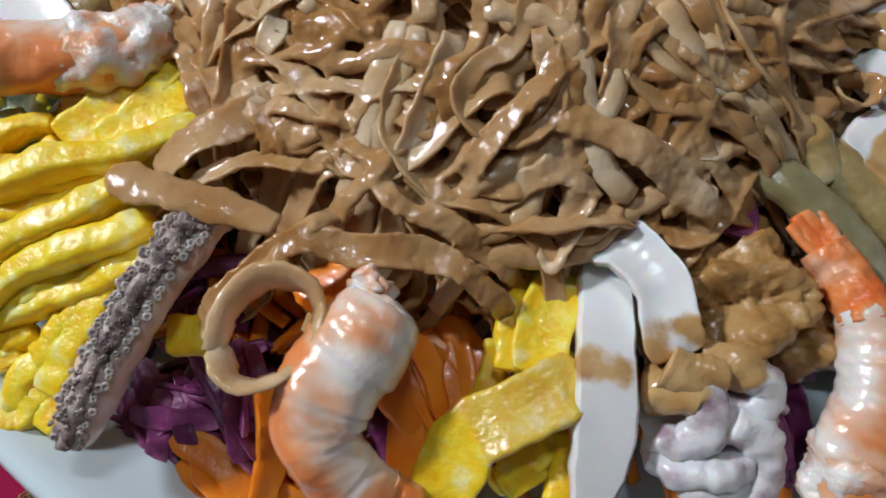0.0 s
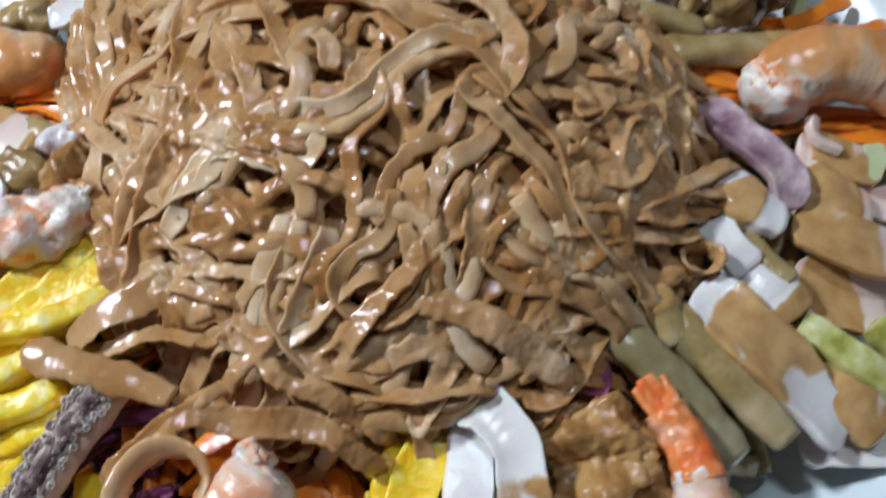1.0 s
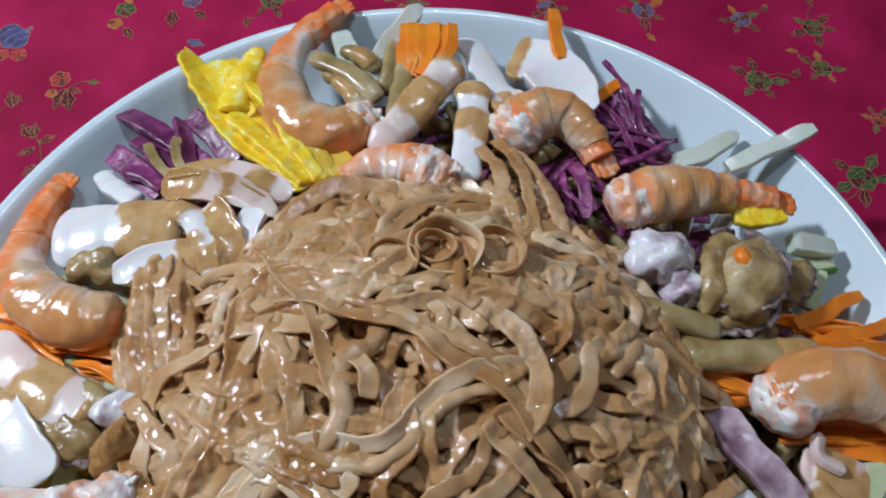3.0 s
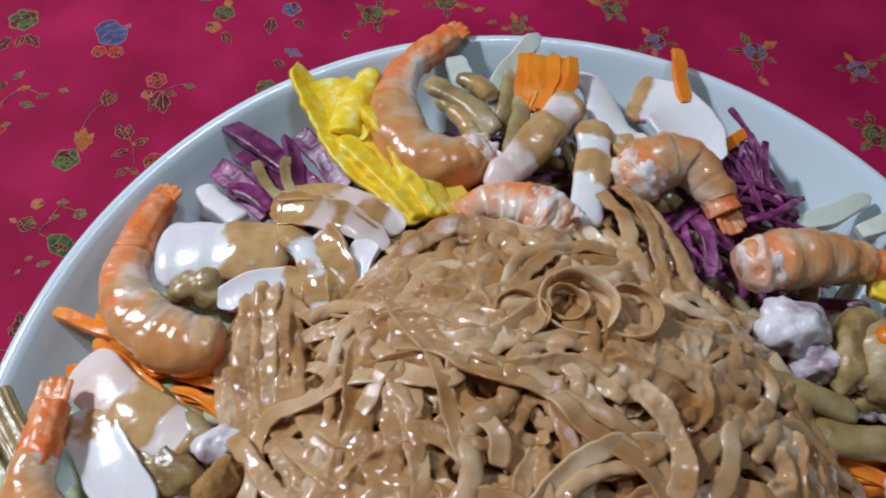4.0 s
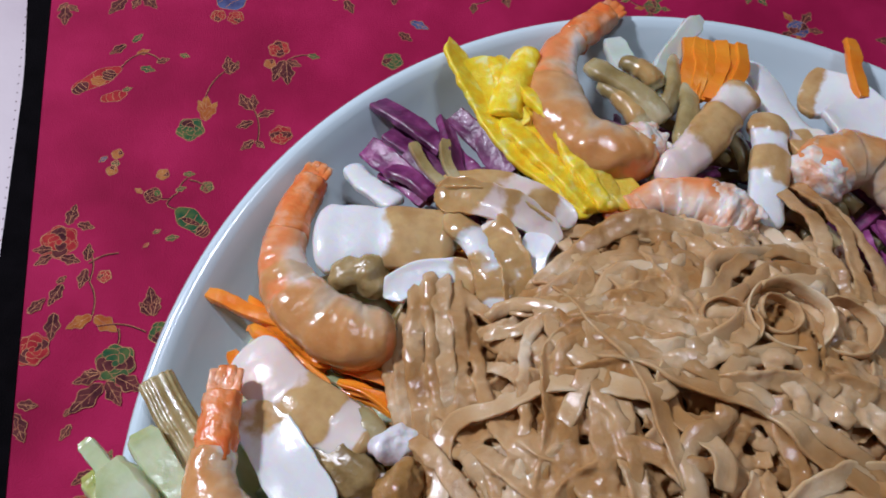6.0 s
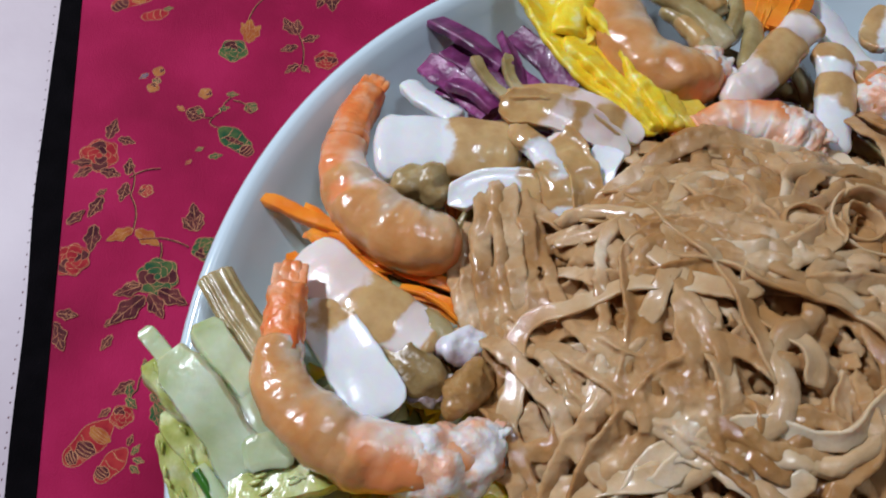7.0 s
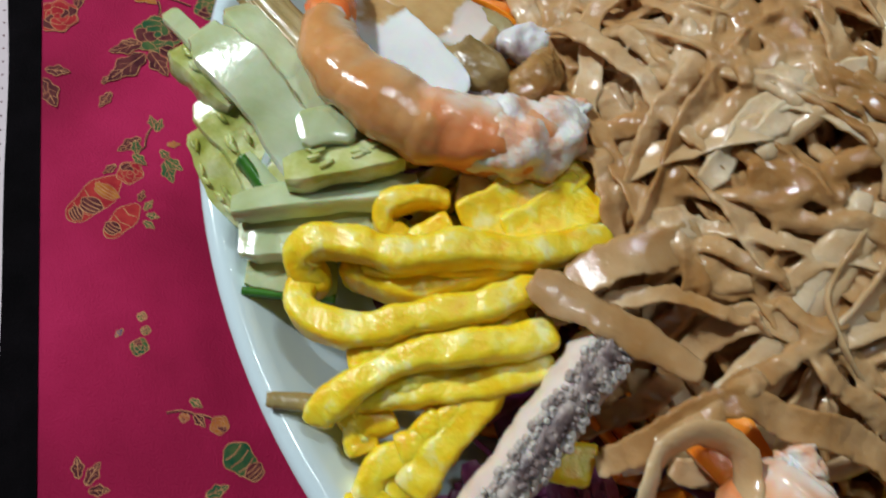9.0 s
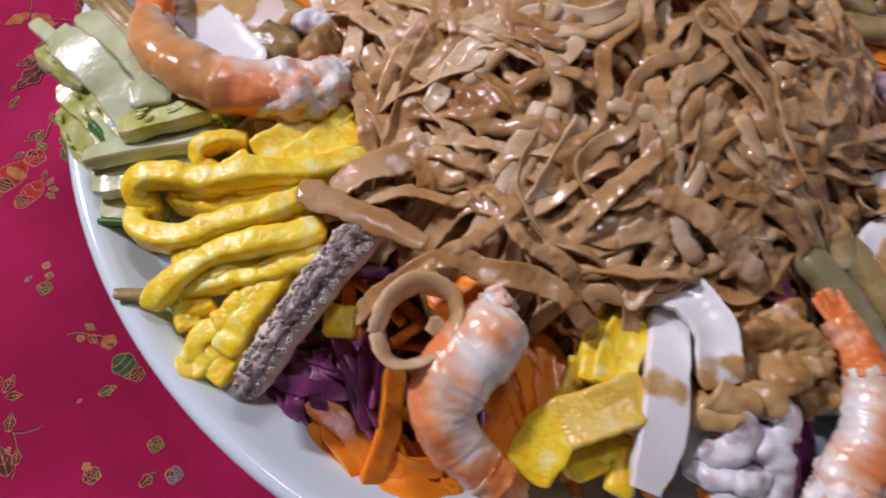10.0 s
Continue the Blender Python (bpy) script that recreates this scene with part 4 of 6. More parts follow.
noodle([(11.9, 182.6, 68.0), (9.9, 173.1, 69.0), (12.1, 165.4, 69.0), (16.9, 158.9, 68.0)], 6.5, 1.5, (-20, 10), 39)
noodle([(18.8, 184.7, 69.0), (18.6, 176.3, 70.0), (18.7, 166.7, 70.0)], 6.0, 1.5, (15, 0), 40)
noodle([(-19.1, 171.9, 56.0), (-14.4, 185.2, 57.0), (-5.6, 193.5, 58.0), (5.5, 197.5, 59.0), (12.9, 195.6, 60.0)], 10.0, 2.0, (0, -12), 41)
noodle([(-16.5, 190.9, 54.0), (-7.9, 202.9, 55.0), (4.6, 213.2, 55.0), (16.8, 213.9, 56.0)], 9.0, 2.0, (10, -10), 42)
noodle([(0.5, 142.8, 66.0), (12.6, 145.7, 66.0), (21.9, 149.0, 67.0), (23.4, 156.6, 68.0)], 9.0, 1.8, (0, 20), 43)
noodle([(110.7, 167.2, 50.0), (105.0, 156.8, 51.0), (101.2, 146.5, 51.0)], 8.0, 1.5, (-10, 12), 44)
noodle([(90.4, 170.7, 57.0), (88.3, 156.7, 57.0), (83.5, 143.4, 57.0)], 7.0, 1.5, (0, 20), 45)
noodle([(97.2, 169.0, 54.0), (94.5, 151.2, 55.0), (95.5, 135.7, 54.0), (99.8, 127.4, 52.0)], 7.5, 1.5, (5, -15), 46)
noodle([(82.8, 131.6, 60.0), (92.9, 124.3, 57.0), (105.1, 127.0, 54.0), (117.5, 135.1, 49.0)], 8.0, 1.6, (0, 15), 47)
noodle([(72.8, 115.2, 62.0), (86.6, 116.2, 60.0), (101.5, 123.4, 56.0), (114.9, 127.1, 50.0)], 5.5, 1.5, (20, 0), 48)
noodle([(20.3, 130.0, 70.0), (28.6, 141.0, 72.0), (39.2, 144.0, 73.0), (49.9, 147.0, 74.0), (59.2, 155.1, 74.0)], 7.0, 1.6, (0, 30), 49)
noodle([(39.6, 171.8, 72.0), (51.5, 168.3, 73.0), (61.9, 158.4, 74.0), (63.6, 144.6, 74.0), (57.3, 134.6, 73.0)], 9.0, 1.8, (10, -10), 50)
noodle([(-8.5, 163.4, 62.0), (-13.1, 149.9, 62.0), (-16.9, 138.1, 60.0), (-10.7, 129.4, 60.0)], 7.0, 1.6, (0, 10), 51)
noodle([(-33.8, 137.1, 60.0), (-24.2, 129.6, 61.0), (-18.4, 121.4, 62.0), (-6.5, 113.1, 63.0)], 7.5, 1.6, (0, 10), 52)
noodle([(-31.7, 121.5, 56.0), (-23.8, 110.9, 56.0), (-16.7, 100.4, 57.0)], 8.0, 1.6, (10, -10), 53)
noodle([(-19.1, 130.4, 62.0), (-6.5, 127.5, 64.0), (6.8, 135.3, 66.0)], 7.0, 1.6, (0, 15), 54)
noodle([(-7.9, 108.5, 62.0), (-1.8, 102.5, 61.0), (4.1, 96.7, 60.0), (9.8, 100.0, 61.0)], 8.0, 1.6, (10, 0), 55)
noodle([(7.6, 80.3, 58.0), (12.4, 85.0, 60.0), (20.2, 95.0, 61.0)], 6.5, 1.6, (0, 20), 56)
noodle([(-34.8, 115.3, 54.0), (-28.1, 112.8, 55.0), (-25.0, 105.0, 55.0)], 7.0, 1.5, (0, 0), 57)

noodle([(46.0, 236.0, 50.0), (51.0, 227.0, 55.0), (54.0, 216.0, 57.0), (58.0, 204.0, 60.0)], 7.5, 1.6, (10, -10), 62)
noodle([(52.0, 239.0, 50.0), (57.0, 229.0, 55.0), (61.0, 217.0, 57.0), (63.0, 205.0, 60.0)], 7.0, 1.6, (-10, 15), 63)
noodle([(57.0, 237.0, 49.0), (63.0, 228.0, 53.0), (68.0, 218.0, 55.0), (72.0, 207.0, 57.0)], 7.0, 1.6, (0, 20), 64)
place_noodles(90, 300, True, 2.6)


def glue(name, bodies, mat, label):
    v, f, base = [], [], 0
    for bv, bf in bodies:
        v.append(bv)
        f += [tuple(k + base for k in g) for g in bf]
        base += len(bv)
    melt(name, np.vstack(v), f, mat, 0.55, pile, label)


glue("noodle_tangle", [(core_v, core_f)] + [b for i, b in enumerate(GLUED) if i % 5 not in (1, 3)], TANGLE, "tangled noodles glued by sauce")
glue("noodle_tangle", [b for i, b in enumerate(GLUED) if i % 5 in (1, 3)], TANGLE_PALE, "paler noodles with little sauce")

# ---- the shrimps ----
shrimp("curled pink shrimp with orange tail resting against the egg strips", [(9.4, 248.2, 44.0), (-3.2, 239.2, 46.0), (-16.0, 243.3, 46.0), (-23.8, 256.5, 45.0), (-25.2, 274.5, 43.0), (-19.5, 287.1, 42.0), (-12.1, 298.8, 41.0)], 7.4, [(0.12, 0.55)], 3)
shrimp("curled orange shrimp half covered in peanut sauce", [(-52.3, 168.9, 46.0), (-63.5, 165.3, 46.0), (-77.7, 170.3, 45.0), (-87.7, 181.6, 43.0), (-90.4, 197.3, 40.0), (-89.8, 212.2, 37.0)], 6.9, [(0.0, 0.48)], 5, tail=0.3, meat=0)
shrimp("large shrimp in peanut sauce lying on cucumber and egg", [(-32.4, 120.9, 52.0), (-43.3, 112.9, 54.0), (-58.7, 110.5, 56.0), (-71.5, 112.6, 57.0), (-81.3, 119.6, 56.0), (-85.0, 131.5, 54.0), (-87.7, 141.9, 52.0)], 6.4, [(0.42, 0.80)], 8, tail=0.22, meat=0.34)
shrimp("orange and white shrimp leaning out of the noodles", [(15.0, 62.8, 53.0), (11.2, 56.8, 52.0), (5.2, 48.3, 50.0), (3.4, 40.1, 47.0), (8.7, 33.0, 43.0), (18.5, 27.7, 38.0)], 7.8, [], 12, tail=0.12, meat=0.05, white=0.44)
shrimp("pale orange shrimp beside squid and red cabbage", [(95.5, 27.0, 37.0), (97.5, 38.0, 43.0), (101.0, 49.0, 47.0), (101.0, 59.8, 49.0), (98.5, 69.5, 49.0), (95.5, 75.5, 49.0)], 6.3, [], 15, tail=0.3, meat=0.3, torn=False, white=0.42)
shrimp("curved shrimp in sauce with orange tail over carrot shreds", [(131.5, 155.8, 44.0), (142.4, 165.6, 47.0), (157.2, 168.4, 48.0), (170.3, 163.6, 46.0), (181.4, 154.8, 43.0), (181.7, 142.3, 40.0), (173.7, 128.3, 37.0)], 8.2, [(0.14, 0.55)], 18, tail=0.25, meat=0.16, torn=False)
shrimp("shrimp with white cut end and sauce on its back", [(88.1, 217.2, 50.0), (99.1, 222.5, 51.0), (113.6, 226.6, 50.0), (129.2, 229.1, 47.0), (142.6, 229.0, 45.0)], 7.2, [(0.2, 0.7)], 21, tail=0.3, meat=0.22, torn=False)
shrimp("small curled shrimp dipped in peanut sauce", [(53.7, 241.1, 46.0), (61.3, 252.2, 47.0), (72.5, 255.4, 47.0), (81.4, 248.5, 46.0), (86.6, 240.6, 44.0)], 7.6, [(0.25, 0.95)], 24, tail=0.12, meat=0.28, torn=False)
shrimp("torn pink shrimp half hidden under the noodles", [(36.8, 222.6, 48.0), (23.6, 227.7, 48.0), (11.1, 227.2, 47.0), (3.1, 221.1, 46.0)], 6.6, [], 27, tail=0.1, meat=0.4)

# ---- the squid ----
strip("squid_piece", "white squid slab with sauce on one end", "squid", [(-82.8, 192.4, 42.0), (-69.7, 195.1, 44.0), (-56.9, 196.9, 46.0), (-42.5, 198.2, 47.0)], 20, 3.4, SQUID, (8, -8), "squid pieces", spans=[(0.55, 1.0)], seed=31, taper=(0.75, 0.6), rough=0.18, size=16, power=6, curl=-0.24, fray=0.045, ring=40, n=64, wiggle=0.4)
strip("squid_piece", "white squid curl with sauced edge", "squid", [(-58.0, 178.1, 46.0), (-50.3, 184.7, 47.0), (-40.1, 188.2, 47.0), (-33.4, 186.4, 47.0)], 9, 3.4, SQUID, 0, "squid pieces", spans=[(0.75, 1.0)], seed=32, taper=(0.3, 0.7), rough=0.14, power=6, curl=0.26, fray=0.045, ring=40, n=64, wiggle=0.4)
strip("squid_piece", "pinkish squid slab streaked with sauce", "squid", [(-90.0, 157.0, 42.0), (-79.8, 150.0, 45.0), (-65.3, 143.4, 47.0), (-50.3, 139.7, 48.0)], 15, 3.4, SQUID_PINK, (-10, 10), "squid pieces", spans=[(0.45, 0.72), (0.9, 1.1)], seed=33, rough=0.22, size=15, power=6, curl=-0.18, fray=0.045, ring=40, n=64, wiggle=0.4)
strip("squid_piece", "white squid slab under the shrimp", "squid", [(-83.5, 143.6, 45.0), (-73.6, 134.7, 48.0), (-65.2, 126.9, 49.0), (-58.5, 119.7, 48.0)], 13.5, 2.8, SQUID, (5, -5), "squid pieces", spans=[(0.1, 0.3)], seed=34, rough=0.14, size=15, power=6, curl=0.2, fray=0.045, ring=40, n=64, wiggle=0.4)
strip("squid_piece", "straight white squid stick with a band of sauce", "squid", [(55.3, 74.0, 44.0), (54.5, 59.1, 46.0), (53.5, 46.8, 46.0), (50.0, 29.9, 42.0)], 10.5, 4.5, SQUID, (0, 8), "squid pieces", spans=[(0.46, 0.54)], seed=35, power=4.5, rough=0.13, size=15)
strip("squid_piece", "curved white squid strip with sauced end", "squid", [(49.9, 76.3, 48.0), (57.4, 75.4, 50.0), (63.5, 67.7, 50.0), (65.5, 58.5, 49.0), (66.7, 54.9, 47.0)], 10.5, 3.4, SQUID, (0, -12), "squid pieces", spans=[(0.82, 1.1)], seed=36, taper=(0.4, 0.8), rough=0.14, power=6, curl=0.26, fray=0.045, ring=40, n=64, wiggle=0.4)
strip("squid_piece", "white squid ring lying at the rim", "squid", [(36.3, 294.8, 38.0), (43.3, 283.6, 41.0), (48.4, 269.2, 43.0), (56.7, 257.7, 45.0)], 12, 2.8, SQUID, (20, 0), "squid pieces", seed=37, spans=[(0.85, 1.1)], rough=0.22, power=6, curl=-0.18, fray=0.045, ring=40, n=64, wiggle=0.4)
strip("squid_piece", "broad white squid slab leaning on the rim", "squid", [(54.9, 283.9, 40.0), (66.5, 280.9, 43.0), (74.3, 270.0, 45.0), (76.2, 255.9, 44.0)], 22, 3.4, SQUID, (10, -10), "squid pieces", seed=38, rough=0.25, size=15, spans=[(0.0, 0.12)], power=6, curl=0.2, fray=0.045, ring=40, n=64, wiggle=0.4)
strip("squid_piece", "white squid strip banded with sauce", "squid", [(41.5, 266.5, 47.0), (43.0, 251.0, 48.0), (42.3, 236.4, 48.0), (41.5, 224.2, 47.0)], 11, 3.4, SQUID, 0, "squid pieces", seed=39, spans=[(0.0, 0.15), (0.35, 0.6)], rough=0.18, power=6, curl=-0.24, fray=0.045, ring=40, n=64, wiggle=0.4)
strip("squid_piece", "creamy squid strip in sauce", "squid", [(53.0, 264.4, 45.0), (58.0, 252.0, 46.0), (53.0, 240.4, 46.0)], 12, 3.4, SQUID_PINK, 0, "squid pieces", seed=40, spans=[(0.2, 0.8)], rough=0.22, power=6, curl=0.26, fray=0.045, ring=40, n=64, wiggle=0.4)
strip("squid_tentacle", "spotted squid tentacle with sauce in the middle", "squid", [(35.2, 274.9, 46.0), (27.3, 259.8, 48.0), (19.8, 244.9, 48.0), (11.1, 232.0, 47.0)], 12, 8, SQUID_PINK, (0, 15), "squid pieces", seed=41, spans=[(0.0, 0.12), (0.3, 0.62)], rough=0.5, taper=(0.6, 0.5), power=2.8, ring=24, n=50)
strip("squid_piece", "folded squid flap striped with sauce", "squid", [(-53.0, 214.5, 47.0), (-41.0, 217.0, 50.0), (-28.0, 216.5, 50.5), (-12.0, 210.5, 48.5)], 9, 2.4, SQUID_PINK, (35, 10), "squid pieces", seed=42, spans=[(0.0, 0.45), (0.68, 0.8)], rough=0.3, size=9, taper=(0.5, 0.7), power=6, curl=0.3, fray=0.05, ring=40, n=64, wiggle=0.5)
strip("squid_piece", "folded squid flap wrinkled under sauce", "squid", [(-52.0, 209.5, 48.5), (-40.0, 210.5, 51.5), (-27.0, 209.5, 51.5), (-14.0, 204.5, 49.0)], 9, 2.4, SQUID_PINK, (-5, -30), "squid pieces", seed=72, spans=[(0.0, 0.35), (0.5, 0.6)], rough=0.35, size=7, taper=(0.4, 0.6), power=6, curl=0.4, fray=0.05, ring=40, n=64, wiggle=0.6)
strip("squid_piece", "creamy squid fold dripping sauce", "squid", [(-46.0, 206.0, 48.5), (-37.0, 198.0, 51.0), (-31.0, 189.0, 51.0), (-27.0, 180.0, 49.0)], 9, 2.8, SQUID, (25, -20), "squid pieces", seed=43, spans=[(0.0, 0.25), (0.5, 0.9)], rough=0.45, size=7, power=6, curl=-0.35, fray=0.06, ring=40, n=64, wiggle=0.6)
strip("squid_piece", "pale squid fold under running sauce", "squid", [(-36.0, 205.0, 49.5), (-29.0, 198.0, 51.5), (-24.5, 189.0, 51.0), (-22.0, 181.0, 49.0)], 8, 2.8, SQUID_PINK, (-25, 20), "squid pieces", seed=73, spans=[(0.1, 0.9)], rough=0.45, size=7, power=6, curl=0.35, fray=0.06, ring=40, n=64, wiggle=0.6)
strip("squid_piece", "white squid flap with torn edge", "squid", [(-19.3, 204.7, 51.0), (-21.7, 196.2, 51.0), (-21.2, 186.5, 50.0)], 9, 2.8, SQUID, (-20, 0), "squid pieces", seed=44, rough=0.22, taper=(0.3, 0.8), power=6, curl=0.26, fray=0.045, ring=40, n=64, wiggle=0.4)
strip("squid_piece", "thin white squid shred on the plate", "squid", [(-81.5, 223.9, 32.0), (-73.2, 216.1, 36.0), (-62.2, 209.4, 40.0)], 7, 2.8, SQUID, 10, "squid pieces", seed=45, rough=0.22, power=6, curl=-0.18, fray=0.045, ring=40, n=64, wiggle=0.4)
blob("squid_piece", "white and grey squid chunk with sauce", "squid", (102.2, 201.8, 50.0), (11, 8, 8), SQUID_GREY, 20, 1.6, 9, 46, group="squid pieces")
blob("squid_piece", "small white squid chunk", "squid", (109.3, 194.9, 47.0), (8, 6, 6), SQUID_GREY, -30, 1.4, 8, 47, group="squid pieces")
strip("squid_piece", "pointed purple squid arm", "squid", [(117.6, 160.0, 43.0), (122.1, 148.6, 46.0), (128.7, 141.0, 47.0), (134.2, 133.6, 46.0), (135.3, 125.7, 44.0)], 9.5, 3.9, SQUID_PURPLE, 0, "squid pieces", seed=48, taper=(0.12, 0.7), rough=0.18, power=6, curl=0.26, fray=0.045, ring=40, n=64, wiggle=0.4)
strip("squid_piece", "white squid bit with sauce on top", "squid", [(118.1, 135.2, 44.0), (123.5, 127.0, 46.0), (132.6, 122.6, 44.0)], 13, 4.5, SQUID, 10, "squid pieces", seed=49, spans=[(0.25, 0.6)], rough=0.25, power=6, curl=-0.18, fray=0.045, ring=40, n=64, wiggle=0.4)
strip("squid_piece", "bluish white squid arm", "squid", [(113.9, 122.7, 44.0), (116.6, 115.2, 45.0), (121.3, 109.1, 44.0)], 10, 4.5, SQUID, 0, "squid pieces", seed=50, rough=0.18, power=6, curl=0.2, fray=0.045, ring=40, n=64, wiggle=0.4)
strip("squid_piece", "white squid arm with sauced tip", "squid", [(121.3, 112.9, 43.0), (126.4, 106.0, 43.0), (131.8, 98.3, 41.0)], 13, 3.9, SQUID, 0, "squid pieces", seed=51, spans=[(0.7, 1.1)], rough=0.22, power=6, curl=-0.24, fray=0.045, ring=40, n=64, wiggle=0.4)
strip("squid_piece", "pink fish slice partly under sauce", "squid", [(136.8, 125.6, 42.0), (147.8, 118.4, 42.0), (160.6, 115.1, 39.0), (174.4, 110.6, 34.0)], 15, 2.8, SQUID_PINK, (0, 8), "squid pieces", seed=52, spans=[(0.0, 0.5)], rough=0.22, size=14, power=6, curl=0.26, fray=0.045, ring=40, n=64, wiggle=0.4)
strip("squid_piece", "cream fish slice in sauce", "squid", [(140.2, 138.3, 42.0), (146.8, 130.6, 42.0), (158.7, 126.6, 38.0)], 15, 2.8, SQUID_PINK, 0, "squid pieces", seed=53, spans=[(0.1, 0.75)], rough=0.22, power=6, curl=-0.18, fray=0.045, ring=40, n=64, wiggle=0.4)
strip("squid_piece", "thin white squid slice near the rim", "squid", [(158.4, 132.7, 36.0), (169.0, 134.0, 33.0), (180.4, 138.9, 32.0)], 11, 2.6, SQUID, 0, "squid pieces", seed=54, rough=0.11, taper=(0.6, 0.3), power=6, curl=0.2, fray=0.045, ring=40, n=64, wiggle=0.4)
strip("squid_piece", "torn pale shred by the rim", "squid", [(163.4, 124.7, 34.0), (171.3, 122.1, 33.0), (182.4, 125.6, 33.0)], 7, 2.6, SQUID_PINK, 10, "squid pieces", seed=55, rough=0.14, taper=(0.5, 0.15), power=6, curl=-0.24, fray=0.045, ring=40, n=64, wiggle=0.4)
strip("squid_piece", "sauced fish slice on the plate floor", "squid", [(134.5, 110.0, 38.0), (145.3, 106.3, 36.0), (159.8, 104.4, 33.0)], 16, 2.8, SQUID_PINK, 0, "squid pieces", seed=56, spans=[(0.1, 0.6)], rough=0.22, power=6, curl=0.26, fray=0.045, ring=40, n=64, wiggle=0.4)
strip("squid_piece", "pale torn flake on the carrots", "squid", [(146.3, 154.2, 45.0), (146.1, 148.2, 43.0), (153.6, 145.0, 41.0)], 4, 2.6, SQUID_PINK, 30, "squid pieces", seed=57, rough=0.07, taper=(0.3, 0.3), power=6, curl=-0.18, fray=0.045, ring=40, n=64, wiggle=0.4)
strip("squid_piece", "sauced flake below the shrimp", "squid", [(142.1, 145.7, 40.0), (153.4, 143.2, 39.0), (163.7, 141.7, 37.0)], 12, 2.9, SQUID_PINK, 0, "squid pieces", seed=58, spans=[(0.2, 1.1)], rough=0.22, power=6, curl=0.2, fray=0.045, ring=40, n=64, wiggle=0.4)


def curled_squid():
    """A curled bunch of folded squid arms, sauce on its top."""
    base = np.array((74.6, 44.4, 37.0))
    ob = blob("curled_squid", "curled bunch of white and lilac squid arms", "squid", base + np.array([0, 0, -3]), (12, 11, 7), SQUID_GREY, 10, 2.0, 9, 60, group="squid pieces")
    arms = [([(62.5, 49.6, 42.0), (66.7, 49.2, 45.0), (71.3, 48.1, 46.0), (71.3, 42.4, 44.0), (67.0, 39.8, 41.0), (63.4, 41.8, 40.0)], 8.5),
            ([(71.0, 54.1, 46.0), (77.6, 53.0, 47.0), (82.5, 49.4, 45.0), (80.2, 45.7, 43.0), (74.6, 46.8, 42.0)], 8.0),
            ([(64.2, 39.0, 38.0), (67.9, 36.0, 40.0), (75.0, 35.6, 40.0), (80.9, 39.2, 39.0)], 8.0),
            ([(76.0, 44.6, 43.0), (81.1, 41.8, 42.0), (83.0, 36.3, 38.0), (81.1, 31.5, 36.0)], 9.0),
            ([(64.6, 53.8, 47.0), (68.4, 51.8, 47.0), (74.3, 50.9, 47.0)], 8.5),
            ([(81.7, 45.8, 42.0), (84.9, 46.9, 42.0), (87.4, 46.9, 41.0)], 2.5),
            ([(68.7, 34.2, 37.0), (72.6, 32.3, 37.0), (79.1, 32.5, 36.0)], 8.0)]
    for k, (pts, w) in enumerate(arms):
        c = spline(pts, 30)
        v, f = sweep(c, w / 2 * np.linspace(1.0, 0.75, 30), w / 2 * 0.8, 10 * k, 18, 2.3, 0.5, 5, 61 + k)
        v, attr = sauced(v, c, [(-0.3, 0.35)] if k in (0, 1) else ([(-0.3, 1.3)] if k == 4 else []), 62 + k)
        part("arm", v, f, SQUID_GREY, ob, "", attr)


curled_squid()


def suckered_arm():
    """The grey arm with two rows of suckers."""
    c = spline([(-19.7, 80.6, 50.0), (-26.3, 68.7, 51.0), (-32.8, 55.2, 49.0), (-38.1, 45.6, 45.0), (-40.7, 40.4, 41.0)], 48)
    u = np.linspace(0, 1, 48)
    w = 5.0 * (1 - 0.15 * u) * (0.7 + 0.3 * smooth(1 - u, 0, 0.08))
    v, f = sweep(c, w, 5.0, 25, 18, 2.4, 0.4, 6, 81)
    ob = put("squid_tentacle", v, f, SQUID_PINK, None, "grey-brown squid arm with rows of suckers beside the egg", "squid", "squid pieces")
    t, s, n = frames_of(c, 25)
    v, f = sweep(c + n * 1.6 + s * 1.2, w * 0.55, 4.2, 25, 20, 2.4, 0.5, 2.2, 82)
    part("sucker_band", v, f, SUCKER, ob, "dark grainy sucker skin")
    r = random.Random(83)
    for k in range(46):
        i = 1 + k
        for off, rad, mat in ((-0.32, 0.85, SUCKER_PALE), (0.86, 0.85, SUCKER_PALE), (0.66, 0.75, SUCKER_PALE), (0.12, 0.55, SUCKER), (0.42, 0.55, SUCKER)):
            p = c[i] + s[i] * (off * w[i] + r.uniform(-0.8, 0.8)) + n[i] * (5.6 - 2.4 * max(0, abs(off) - 0.2)) + t[i] * r.uniform(-0.4, 0.4)
            q = rad * r.uniform(0.5, 1.2)
            a = np.linspace(0, 2 * np.pi, 8, endpoint=False)
            rings = [p[None] + q * g * (np.cos(a)[:, None] * t[i] + np.sin(a)[:, None] * s[i]) + h * n[i] for g, h in ((1.05, -0.6), (1.0, 0.3), (0.6, 0.65), (0.35, 0.3))]
            ff = [(b * 8 + j, b * 8 + (j + 1) % 8, b * 8 + 8 + (j + 1) % 8, b * 8 + 8 + j) for b in range(3) for j in range(8)] + [tuple(range(24, 32))]
            part("sucker", np.vstack(rings), ff, mat, ob)


suckered_arm()

